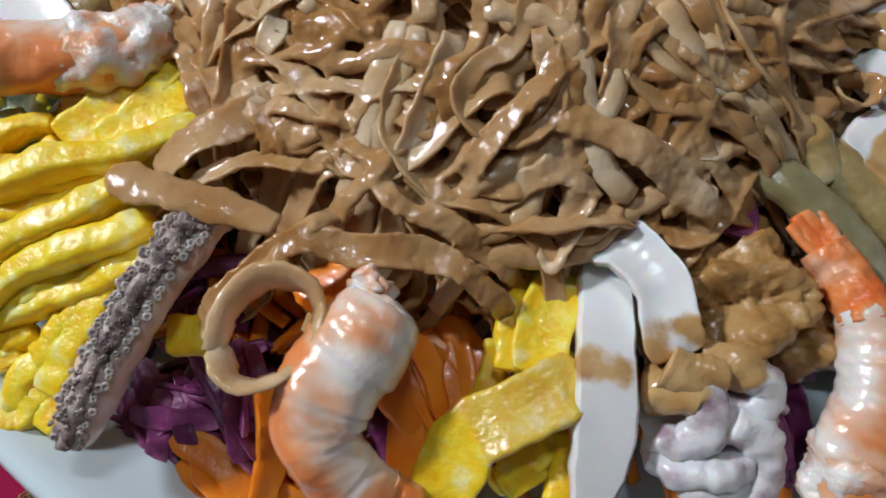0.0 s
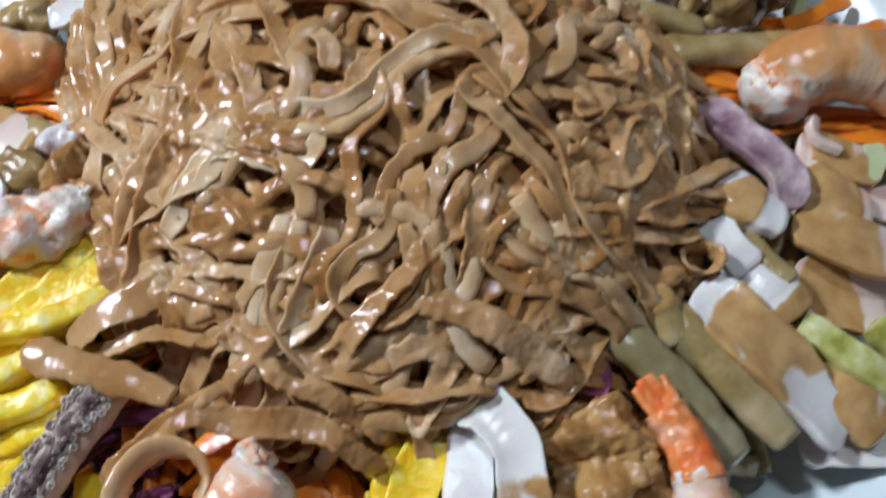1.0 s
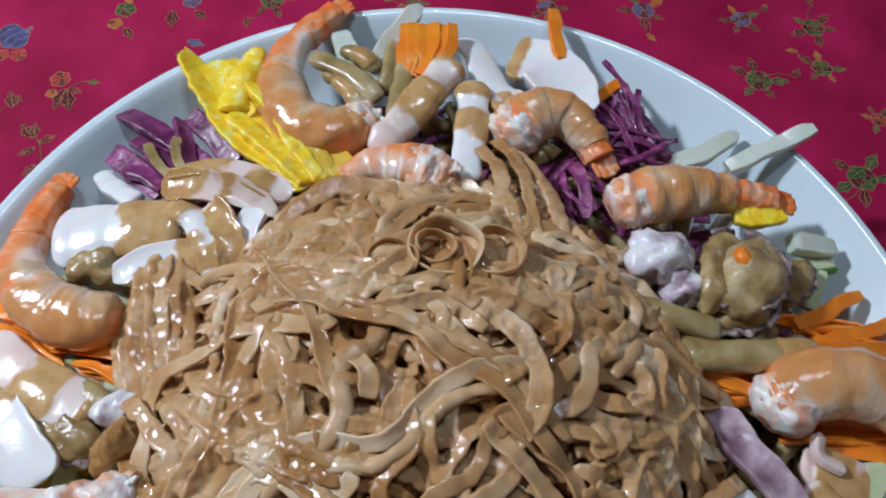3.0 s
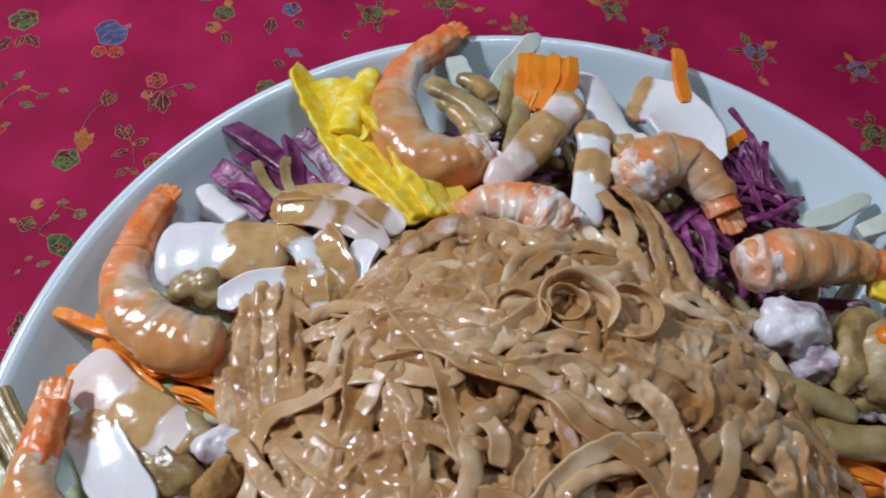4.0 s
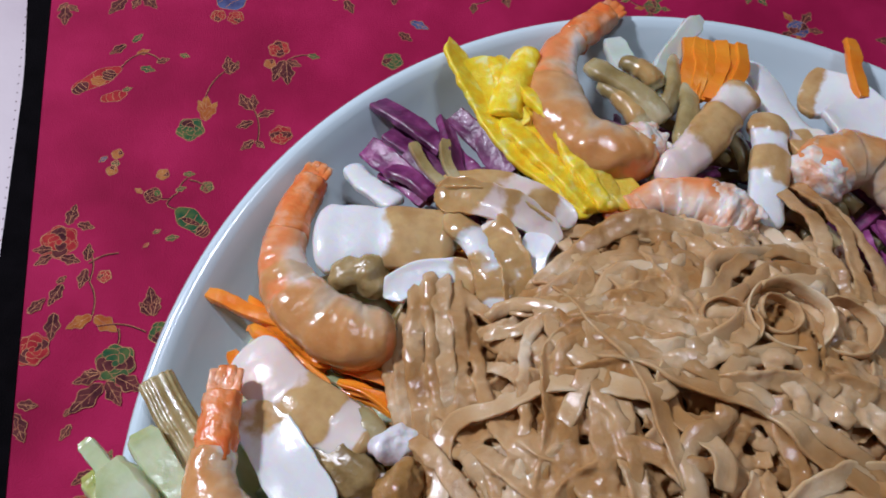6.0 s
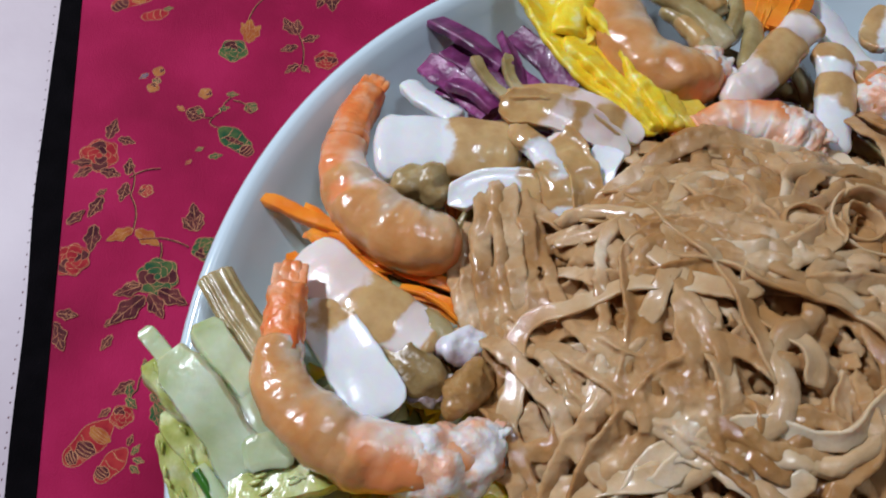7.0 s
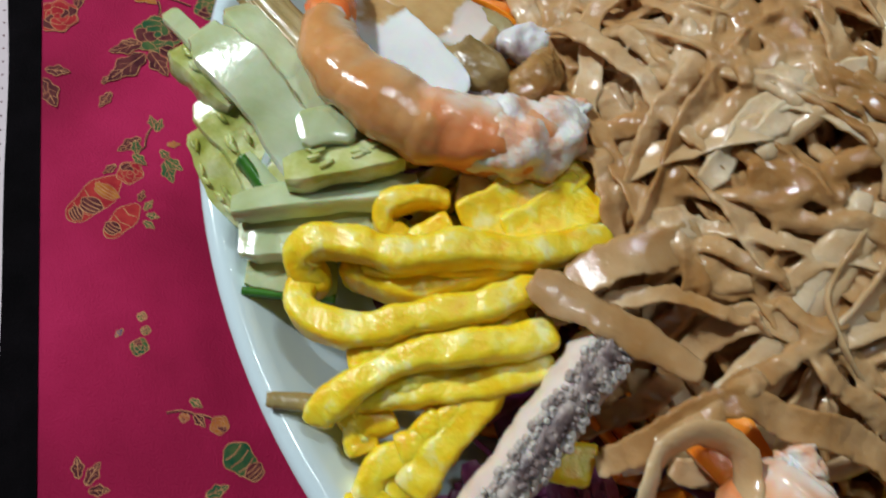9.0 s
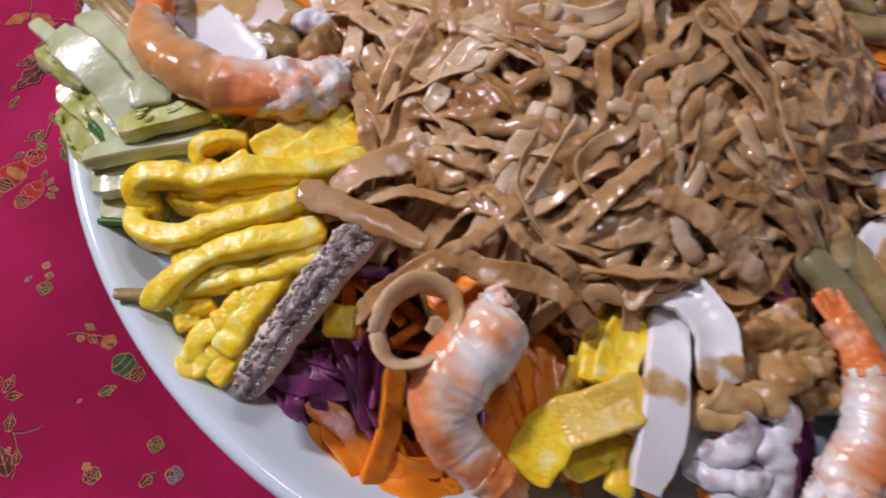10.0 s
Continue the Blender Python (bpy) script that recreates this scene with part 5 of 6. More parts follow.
# ---- mussels and lumps in sauce ----
def mussel(label, at, radii, turn, seed):
    ob = blob("mussel", label, "mussel", at, radii, MUSSEL, turn, 1.3, 12, seed, group="mussels")
    m = np.array(Matrix.Rotation(radians(turn), 3, "Z"))
    a = np.linspace(-2.6, 0.6, 16)
    q = np.stack([radii[0] * 0.9 * np.cos(a), radii[1] * 0.95 * np.sin(a), radii[2] * 0.35 + 0.8 * np.sin(5 * a)], 1) @ m.T + np.array(at)
    v, f = sweep(spline(q, 40), 1.6, 0.8, 30, 10, 2.2, 0.6, 3, seed + 1)
    part("frill", v, f, SUCKER, ob, "dark ruffled edge")
    return ob


mussel("brown mussel in sauce beside the squid", (-55.3, 133.8, 44.0), (11, 7, 6), -25, 91)
mussel("plump olive-brown mussel piled on greens", (129.0, 198.7, 48.0), (14, 11, 9), 60, 94)
mussel("long mussel leaning on its neighbour", (120.0, 199.0, 48.0), (15, 6, 7), 75, 95)
mussel("mussel lying flat on pickled stems", (129.2, 188.7, 42.0), (13, 6, 5), 25, 96)
mussel("olive mussel behind the heap", (145.4, 202.9, 40.0), (9, 7, 6), 20, 97)
blob("carrot_dice", "small orange carrot dice on a mussel", "carrot", (125.5, 200.8, 56.0), (2.6, 3.6, 2.4), CARROT, 10, 0.2, 6, 98, level=3)
blob("sauced_lump", "lump of fish thick with peanut sauce", "fish", (83.5, 68.0, 43.0), (15, 11, 7), SAUCE, -20, 3.0, 8, 99, level=5)
blob("sauced_lump", "small lump in peanut sauce", "fish", (93.1, 59.1, 40.0), (8, 6, 6), SAUCE, 10, 1.2, 8, 100)
blob("sauced_lump", "sauced fish flake under squid strips", "fish", (-66.5, 183.8, 42.0), (9, 6, 5), MUSSEL, 10, 1.1, 10, 101)
blob("sauced_lump", "sauced flake beside the noodles", "fish", (-41.9, 130.7, 50.0), (8, 4.5, 4.5), SAUCE, 60, 1.2, 9, 102)
blob("sauced_lump", "grey shred between mussel and noodles", "fish", (-45.2, 140.9, 47.0), (8, 4, 4), SQUID_GREY, 20, 1.2, 8, 103)
strip("squid_piece", "drip of sauce on a torn shrimp", "squid", [(-49.8, 106.4, 50.0), (-49.7, 102.1, 47.0), (-47.1, 100.2, 45.0)], 5, 2.9, SQUID_PINK, 0, "squid pieces", seed=104, spans=[(0.0, 1.0)], power=6, curl=0.26, fray=0.045, ring=40, n=64, wiggle=0.4)

# ---- egg strips ----
def egg(pts, w, h, twist, seed, label="bright yellow fried egg strip", spans=None, taper=(0.9, 0.9), curl=None):
    return strip("egg_strip", label, "egg", pts, w * 1.2, h * 1.12, EGG, twist, "egg strips", 90, 0.3, 7.5, seed, 3.6, taper, spans, 22, curl=(0.3 if w > 7 else 0.1) if curl is None else curl, wiggle=0.7, fray=0.08)


egg([(-21.9, 98.0, 50.0), (-41.3, 90.3, 52.0), (-59.2, 86.6, 51.0), (-71.5, 86.2, 49.0), (-76.7, 84.3, 47.0), (-77.1, 81.4, 44.0), (-72.4, 81.4, 42.0)], 5.2, 6.2, 0, 110, "long folded yellow egg strip")
egg([(-70.4, 82.2, 42.0), (-57.6, 82.4, 44.0), (-44.7, 86.1, 46.0), (-33.9, 90.4, 48.0)], 4.6, 7.0, 10, 112)
egg([(-33.7, 85.2, 50.0), (-45.3, 79.6, 50.0), (-56.2, 74.3, 48.0), (-66.5, 71.1, 45.0), (-74.2, 73.0, 43.0), (-76.2, 77.8, 42.0), (-72.2, 80.9, 41.0)], 4.8, 7.0, 0, 113, "looped yellow egg strip with browned edge")
egg([(-29.4, 79.0, 49.0), (-41.0, 74.1, 49.0), (-52.9, 69.4, 46.0), (-61.7, 64.4, 43.0), (-66.0, 59.4, 40.0), (-66.8, 56.5, 38.0)], 5.0, 7.0, 0, 114)
egg([(-29.0, 74.6, 46.0), (-41.0, 68.0, 44.0), (-51.3, 64.0, 42.0), (-59.9, 62.0, 39.0), (-61.7, 58.9, 37.0), (-56.7, 55.5, 36.0)], 4.6, 6.5, 0, 115, "looped egg strip with pale holes")
egg([(-38.0, 68.7, 44.0), (-41.6, 62.1, 42.0), (-45.6, 55.5, 40.0), (-49.3, 48.1, 37.0)], 5.6, 6.0, 0, 116)
egg([(-45.6, 62.4, 41.0), (-51.1, 55.5, 38.0), (-54.7, 50.5, 36.0), (-54.4, 44.4, 34.0)], 5.0, 6.0, 0, 117)
egg([(-52.1, 48.1, 36.0), (-54.7, 44.5, 35.0), (-59.5, 42.7, 35.0)], 5.0, 4.5, 0, 118, "short browned egg strip end")
egg([(-42.7, 64.0, 38.0), (-47.5, 54.8, 37.0), (-51.8, 46.3, 35.0)], 5.4, 5.5, 0, 119)
egg([(-36.5, 72.2, 44.0), (-46.0, 68.1, 43.0), (-56.6, 65.0, 41.0), (-63.0, 61.8, 39.0)], 5.0, 6.0, 0, 140)
egg([(-41.3, 66.2, 42.0), (-46.9, 59.2, 40.0), (-52.8, 54.1, 38.0)], 5.0, 6.0, 0, 141)
egg([(-35.5, 81.3, 47.0), (-47.9, 75.3, 46.0), (-59.0, 70.0, 44.0), (-64.4, 67.1, 42.0)], 4.6, 5.5, 0, 142)
egg([(-54.4, 60.9, 38.0), (-59.6, 56.8, 37.0), (-58.6, 53.1, 36.0)], 4.6, 5.5, 0, 143, "curled end of an egg strip")
egg([(-45.9, 51.9, 36.0), (-47.8, 46.7, 35.0), (-49.6, 41.5, 34.0)], 5.0, 5.5, 0, 144)
egg([(-40.4, 89.9, 48.0), (-54.5, 86.1, 47.0), (-66.6, 83.9, 46.0)], 4.4, 5.5, 0, 145)
egg([(-32.0, 114.0, 51.0), (-40.2, 104.7, 51.0), (-48.9, 94.2, 49.0)], 9.5, 4.0, (5, 15), 120, "broad yellow egg strip under the noodles")
egg([(-27.7, 106.9, 51.0), (-33.0, 100.6, 51.0), (-41.4, 93.4, 50.0)], 9.0, 4.0, (0, 10), 121, "broad yellow egg strip under the noodles")
egg([(-53.0, 99.0, 48.0), (-59.6, 98.6, 49.0), (-64.3, 95.9, 48.0), (-64.0, 92.8, 46.0), (-59.8, 91.4, 45.0)], 3.6, 6.0, 0, 122, "small looped egg strip")
egg([(-51.6, 93.7, 46.0), (-57.7, 91.9, 45.0), (-52.4, 97.2, 47.0)], 3.6, 5.0, 0, 123)
egg([(-61.5, 270.5, 46.0), (-48.5, 252.0, 45.0), (-35.5, 236.0, 46.0), (-18.5, 223.5, 47.0), (-8.0, 216.0, 48.0)], 8.5, 2.4, (38, 20, 5), 124, "long yellow egg strip with a pointed tip", None, (0.15, 0.8), 0.15)
egg([(-37.0, 272.5, 46.0), (-38.0, 257.0, 47.5), (-37.0, 243.0, 47.0)], 9.0, 2.2, (-45, -20, 10), 126, "folded yellow egg sheet", None, (0.7, 0.9), -0.5)
egg([(-53.0, 265.0, 44.0), (-44.0, 252.0, 44.5), (-35.0, 240.0, 45.0)], 13.0, 2.2, (5, -10), 127, "folded yellow egg sheet", None, (0.5, 0.9), 0.25)
egg([(-44.0, 270.0, 44.0), (-39.0, 258.0, 45.0), (-31.0, 244.0, 45.5)], 9.0, 2.0, (20, -10), 125, "folded yellow egg sheet", None, (0.4, 0.9), -0.3)
egg([(-35.0, 255.5, 48.5), (-19.0, 237.0, 49.0), (-3.0, 218.5, 48.0)], 4.6, 3.4, (25, 0), 128, "narrow yellow egg strip", None, (0.6, 0.8))
egg([(-29.0, 253.5, 47.0), (-13.0, 235.0, 47.5), (0.0, 220.0, 47.0)], 6.5, 3.0, (-20, 15), 129, "yellow egg strip dulled by sauce", [(0.6, 1.0)], (0.5, 0.9))
egg([(-38.0, 243.0, 47.0), (-24.0, 231.0, 48.0), (-7.0, 216.5, 48.0)], 6.0, 3.2, (15, 30), 130, "narrow yellow egg strip", None, (0.6, 0.9))
egg([(-30.0, 247.0, 44.0), (-17.0, 233.0, 45.0), (-4.0, 221.0, 45.0)], 9.0, 3.0, (0, 10), 146)
egg([(-9.0, 236.0, 45.0), (-1.0, 229.0, 46.0), (5.0, 222.0, 46.0)], 8.0, 2.6, (0, 10), 147, "short egg end dulled by sauce", [(0.2, 1.0)])
egg([(41.3, 75.9, 42.0), (38.4, 62.9, 43.0), (37.2, 52.4, 42.0)], 6.0, 3.2, (20, 0), 131, "upright yellow egg strip")
egg([(48.5, 72.7, 43.0), (44.1, 61.6, 44.0), (41.2, 51.7, 43.0)], 8.6, 3.0, (5, 0), 132, "broad upright yellow egg strip")
egg([(50.2, 51.4, 45.0), (42.2, 46.6, 46.0), (32.3, 41.8, 44.0), (26.4, 35.3, 40.0), (25.0, 29.7, 37.0)], 9.5, 4.0, (0, -10), 133, "broad egg strip glazed with sauce", [(0.05, 0.6)])
egg([(48.8, 57.3, 40.0), (46.5, 46.9, 38.0), (40.1, 36.8, 36.0), (33.8, 32.8, 35.0)], 5.0, 4.5, 0, 134)
egg([(43.2, 40.8, 37.0), (38.9, 35.7, 37.0), (41.0, 31.9, 36.0)], 7.0, 5.0, 0, 135)
egg([(48.4, 42.8, 38.0), (47.2, 35.9, 37.0), (45.5, 29.1, 36.0)], 6.0, 5.0, 0, 136)
egg([(35.0, 59.8, 38.0), (32.8, 51.1, 37.0), (30.7, 44.9, 36.0)], 4.0, 4.0, 0, 137)
egg([(-26.8, 57.8, 42.0), (-21.8, 58.1, 43.0), (-18.9, 57.8, 43.0)], 6.5, 4.0, 0, 138, "short yellow egg end under the squid arm")
egg([(129.1, 222.7, 46.0), (136.4, 221.9, 46.0), (143.6, 225.4, 45.0)], 8.0, 4.0, 0, 139, "yellow egg bit under the shrimp tail")

# ---- cucumber, radish and pickled stems ----
def stick(name, label, category, pts, w, h, mat, seed, twist=0.0, taper=(0.8, 0.8), rough=0.2, spans=None):
    return strip(name, label, category, pts, w, h, mat, twist, category + " strips", 24, rough, 10, seed, 2.7 if mat in (PICKLE, GLASSY) else 4.5, taper, spans, blunt=True)


def seedy(pts, w, h, seed, twist):
    """A slab from the seedy middle of the cucumber."""
    ob = stick("cucumber_stick", "yellow-green seedy slab of cucumber", "cucumber", pts, w * 0.85, h, SEEDY, seed, twist, (0.75, 0.8), 0.4)
    c = spline(pts, 24)
    t, sd, n = frames_of(c, twist)
    r = random.Random(seed)
    for k in range(9):
        i = r.randint(3, 20)
        m = c[i] + sd[i] * r.uniform(-0.3, 0.3) * w + n[i] * (h / 2 + 0.25)
        way = t[i] + sd[i] * r.uniform(-0.5, 0.5)
        v, f = sweep(spline([m - way * 1.3, m + n[i] * 0.15, m + way * 1.3], 7), 0.55 * np.sin(np.linspace(0.3, 2.84, 7)), 0.35, twist, 8, 2.2)
        part("seed", v, f, SEEDY, ob)
    return ob


def cucumber(pts, w, h, seed, skin=0, twist=0.0, label="pale green cucumber stick"):
    w, h = w * 0.88, h * 0.9
    ob = stick("cucumber_stick", label, "cucumber", pts, w, h, CUCUMBER, seed, twist, (0.7, 0.75))
    if skin:
        c = spline(pts, 24)
        t, s, n = frames_of(c, twist)
        v, f = sweep(c + s * skin * (w / 2), 0.9, h / 2 * 0.9, twist, 8, 3, 0.1, 6, seed + 1)
        part("skin", v, f, SKIN, ob, "dark green skin edge")
    return ob


cucumber([(-107.0, 120.5, 52.0), (-95.0, 111.5, 53.0), (-86.0, 105.0, 51.0), (-78.0, 98.0, 49.0)], 12.0, 5.5, 150, 0, -12, "broad pale green cucumber plank")
cucumber([(-104.0, 129.0, 49.0), (-96.0, 123.0, 50.0), (-86.0, 116.0, 49.0)], 8.5, 5.0, 151, 0, 15, "white watery cucumber stick")
seedy([(-112.0, 118.5, 47.0), (-106.0, 115.0, 47.0), (-98.0, 110.5, 46.0)], 9.0, 5.0, 152, 10)
seedy([(-103.0, 112.0, 45.0), (-92.0, 102.0, 43.5), (-82.0, 94.0, 42.0)], 14.0, 5.0, 153, -15)
seedy([(-104.0, 106.5, 40.5), (-98.0, 97.5, 39.5), (-89.0, 91.0, 38.0)], 9.0, 4.5, 154, -40)
cucumber([(-93.0, 117.5, 50.0), (-86.0, 111.5, 50.0), (-78.0, 104.5, 49.0)], 10.0, 4.5, 155, -1, 8)
cucumber([(-83.0, 103.5, 53.5), (-78.5, 106.0, 54.0), (-73.5, 107.5, 53.5)], 8.0, 2.2, 156, 0, 0, "short white cucumber slice")
seedy([(-84.0, 96.0, 50.5), (-75.0, 100.0, 51.5), (-64.0, 105.0, 51.5)], 8.0, 4.5, 157, 10)
cucumber([(-92.0, 88.8, 45.5), (-78.0, 94.0, 47.5), (-60.0, 101.0, 48.5)], 7.0, 4.5, 158, 0, 20)
cucumber([(-90.0, 84.5, 41.5), (-77.0, 89.5, 43.0), (-64.0, 95.5, 44.0)], 11.0, 4.5, 159, -1, 0, "pale cucumber plank with a strip of green skin")
cucumber([(-88.0, 80.5, 37.5), (-80.0, 81.5, 38.0), (-71.0, 83.0, 38.0)], 9.0, 4.5, 160, 1, -10)
cucumber([(-115.6, 124.3, 50.0), (-111.9, 121.9, 50.0), (-107.0, 118.1, 50.0)], 4.2, 2.5, 161, 0, 0, "thin white cucumber sliver over the rim")
cucumber([(-93.0, 100.0, 46.0), (-87.5, 95.5, 45.0), (-84.0, 91.5, 44.0)], 3.5, 4.0, 162, 1, 20)
for k, (a, b) in enumerate((((-98.9, 126.4, 46.0), (-85.3, 113.0, 45.0)), ((-86.4, 89.3, 41.0), (-69.8, 96.6, 42.0)), ((-82.3, 110.5, 47.0), (-69.3, 103.2, 47.0)), ((-91.9, 99.6, 41.0), (-78.1, 94.5, 41.0)), ((-73.0, 92.2, 42.0), (-62.8, 95.7, 43.0)))):
    cucumber([a, ((a[0] + b[0]) / 2, (a[1] + b[1]) / 2, (a[2] + b[2]) / 2 + 1.0), b], 7.0, 5.0, 400 + k, (0, 1, -1)[k % 3], 12.0 * (k % 4) - 18)


def ridged_stem(pts, w, h, seed):
    """A flat stem with ridges along it; a dark disc paints the hollow's shade on its closed cut end."""
    c = spline(pts, 40)
    ribs = lambda p, along, y: 0.32 * np.sin(np.tile(np.linspace(0, 2 * np.pi, 56, endpoint=False), len(p) // 56) * 14)
    v, f = sweep(c, w / 2 * np.linspace(0.92, 1.0, 40), h / 2, 8, 56, 2.8, 0.15, 14, seed, offset=ribs)
    ob = put("pickled_stem", v, f, PICKLE, None, "ridged olive pickled stem over the plate rim", "pickle", "pickle strips")
    t, sd, n = frames_of(c, 8)
    # solid disc in a darker colour, in place of a shaded opening
    v, f = sweep(spline([c[0] - t[0] * 0.25, c[0] + t[0] * 0.2], 4), w * 0.36, h * 0.28, 8, 24, 2.6)
    part("cut_end", v, f, GLASSY, ob, "dark disc painting the hollow's shade on the cut end")
    return ob


ridged_stem([(-108.0, 143.0, 44.0), (-99.0, 135.0, 45.5), (-88.0, 126.5, 46.5)], 9.0, 4.2, 163)
stick("pickled_stem", "thin pale stem bridging the rim", "pickle", [(-77.1, 57.6, 40.0), (-72.5, 58.8, 39.0), (-68.0, 59.3, 38.0)], 3.4, 2.0, PICKLE, 164)
for k in range(3):
    stick("cabbage_flake", "torn white leaf flake", "cabbage", [(-90.9, 104.1, 49.0), (-88.0 + k, 112.0 + k, 48.5), (-90.3, 95.2, 44.0)], 1.6, 0.8, RADISH, 165 + k)
stick("radish_strip", "long white radish strip resting on the rim", "radish", [(132.4, 245.8, 38.0), (145.9, 253.2, 41.0), (161.5, 261.4, 45.0)], 6.0, 3.5, RADISH, 170, 0, (0.8, 0.6))
stick("radish_strip", "pale green radish strip on the plate", "radish", [(113.2, 246.0, 36.0), (124.8, 252.0, 37.0), (137.9, 262.5, 38.0)], 7.0, 4.0, RADISH, 171, 0, (0.8, 0.4))
stick("radish_strip", "white radish end beside mussels", "radish", [(148.9, 216.8, 40.0), (157.3, 217.5, 38.0), (165.5, 218.7, 36.0)], 7.0, 5.0, RADISH, 172)
cucumber([(151.6, 211.8, 36.0), (157.6, 211.7, 35.0), (165.0, 213.9, 34.0)], 5.0, 4.0, 173, 1)
cucumber([(153.8, 196.7, 34.0), (157.5, 205.0, 35.0), (159.3, 210.6, 35.0)], 6.5, 4.0, 174)
stick("radish_strip", "translucent white radish strip over the rim", "radish", [(19.2, 304.6, 43.0), (11.7, 287.3, 44.0), (7.3, 273.0, 45.0), (5.6, 263.2, 45.0)], 7.0, 3.0, RADISH, 175, 20, (0.4, 0.8))
stick("radish_strip", "pale radish strip among stems", "radish", [(-8.8, 287.4, 42.0), (-4.0, 277.7, 43.0), (2.3, 270.1, 44.0)], 8.0, 4.0, RADISH, 176)
for k, (a, b) in enumerate((((-15.1, 272.1, 46.0), (10.2, 254.2, 48.0)), ((-9.3, 267.0, 44.0), (5.8, 251.2, 46.0)), ((16.6, 271.9, 45.0), (16.5, 246.8, 47.0)), ((-4.5, 276.2, 46.0), (7.6, 267.5, 46.0)), ((12.4, 283.4, 43.0), (10.7, 260.7, 44.0)))):
    stick("pickled_stem", "tan pickled stem glazed with sauce", "pickle", [a, ((a[0] + b[0]) / 2 + 1, (a[1] + b[1]) / 2, (a[2] + b[2]) / 2 + 1.5), b], 7.5, 5.0, PICKLE, 177 + k, 10 * k, spans=[(0.3, 0.8)] if k % 2 else None)
stick("pickled_stem", "glassy grey-green stem beside the noodles", "pickle", [(85.7, 94.2, 48.0), (93.9, 86.3, 48.0), (102.1, 77.7, 46.0), (111.9, 66.6, 42.0)], 10.5, 6.0, GLASSY, 185)
stick("pickled_stem", "glassy green stem in shadow", "pickle", [(96.7, 97.4, 46.0), (105.1, 90.4, 45.0), (116.4, 82.0, 42.0)], 8.0, 6.0, GLASSY, 186)
stick("pickled_stem", "olive-green stem beside the glassy one", "pickle", [(99.0, 100.0, 46.0), (110.0, 86.0, 45.0), (124.0, 70.0, 41.0)], 9.0, 6.0, PICKLE, 193)
stick("pickled_stem", "cream-coloured stem among fish slices", "pickle", [(133.0, 98.0, 40.0), (145.0, 88.0, 40.0), (160.0, 79.0, 37.0)], 8.0, 5.0, SEEDY, 194)
stick("pickled_stem", "pale stem end by the plate wall", "pickle", [(151.0, 97.5, 39.0), (157.0, 91.5, 38.0), (164.0, 85.0, 35.0)], 7.0, 5.0, SEEDY, 195)
strip("squid_piece", "long white squid slab half under sauce", "squid", [(108.0, 104.0, 46.0), (118.0, 93.0, 46.0), (128.0, 83.0, 43.0), (139.0, 71.0, 38.0)], 14, 4.0, SQUID, (0, 12), "squid pieces", spans=[(0.15, 0.62)], seed=69, rough=0.22, power=6, curl=0.2, fray=0.045, ring=40, n=64, wiggle=0.4)
strip("squid_piece", "fish flake thick with sauce", "squid", [(136.0, 88.0, 38.0), (142.0, 81.0, 38.5), (149.0, 74.0, 36.0)], 14, 3.9, SQUID_PINK, 8, "squid pieces", spans=[(-0.2, 1.2)], seed=70, rough=0.36, power=6, curl=-0.2, fray=0.045, ring=40, n=64, wiggle=0.4)
strip("squid_piece", "white squid slice on the plate floor", "squid", [(130.0, 72.0, 33.0), (142.0, 72.0, 33.0), (156.0, 72.0, 32.0)], 12, 3.0, SQUID, 0, "squid pieces", seed=71, rough=0.18, power=6, curl=0.15, fray=0.045, ring=40, n=64, wiggle=0.4)
stick("pickled_stem", "sauced stem under the squid", "pickle", [(94.6, 104.1, 48.0), (98.1, 97.6, 48.0), (101.3, 91.1, 46.0)], 7.0, 5.0, PICKLE, 187, spans=[(0.1, 0.5)])
stick("pickled_stem", "olive stem poking out of the noodles", "pickle", [(105.5, 172.7, 46.0), (123.9, 173.5, 46.0), (149.2, 178.2, 43.0)], 9.5, 7.0, PICKLE, 188, spans=[(0.75, 1.1)])
stick("pickled_stem", "olive stem below the mussels", "pickle", [(92.0, 184.1, 50.0), (105.5, 182.5, 49.0), (119.6, 181.0, 46.0)], 8.0, 6.0, PICKLE, 189)
stick("pickled_stem", "brown stem in sauce beside mussel", "pickle", [(-64.3, 148.0, 44.0), (-55.4, 143.9, 46.0), (-48.7, 141.0, 47.0)], 8.0, 6.0, PICKLE, 190)
stick("pickled_stem", "thin olive stem near the squid arm", "pickle", [(122.5, 120.5, 42.0), (125.8, 113.0, 43.0), (130.7, 106.2, 43.0)], 7.0, 5.0, PICKLE, 191)
stick("pickled_stem", "yellow-green stem among fish slices", "pickle", [(163.1, 149.0, 38.0), (163.4, 144.3, 37.0), (160.0, 139.1, 37.0)], 6.0, 4.0, CUCUMBER, 192)

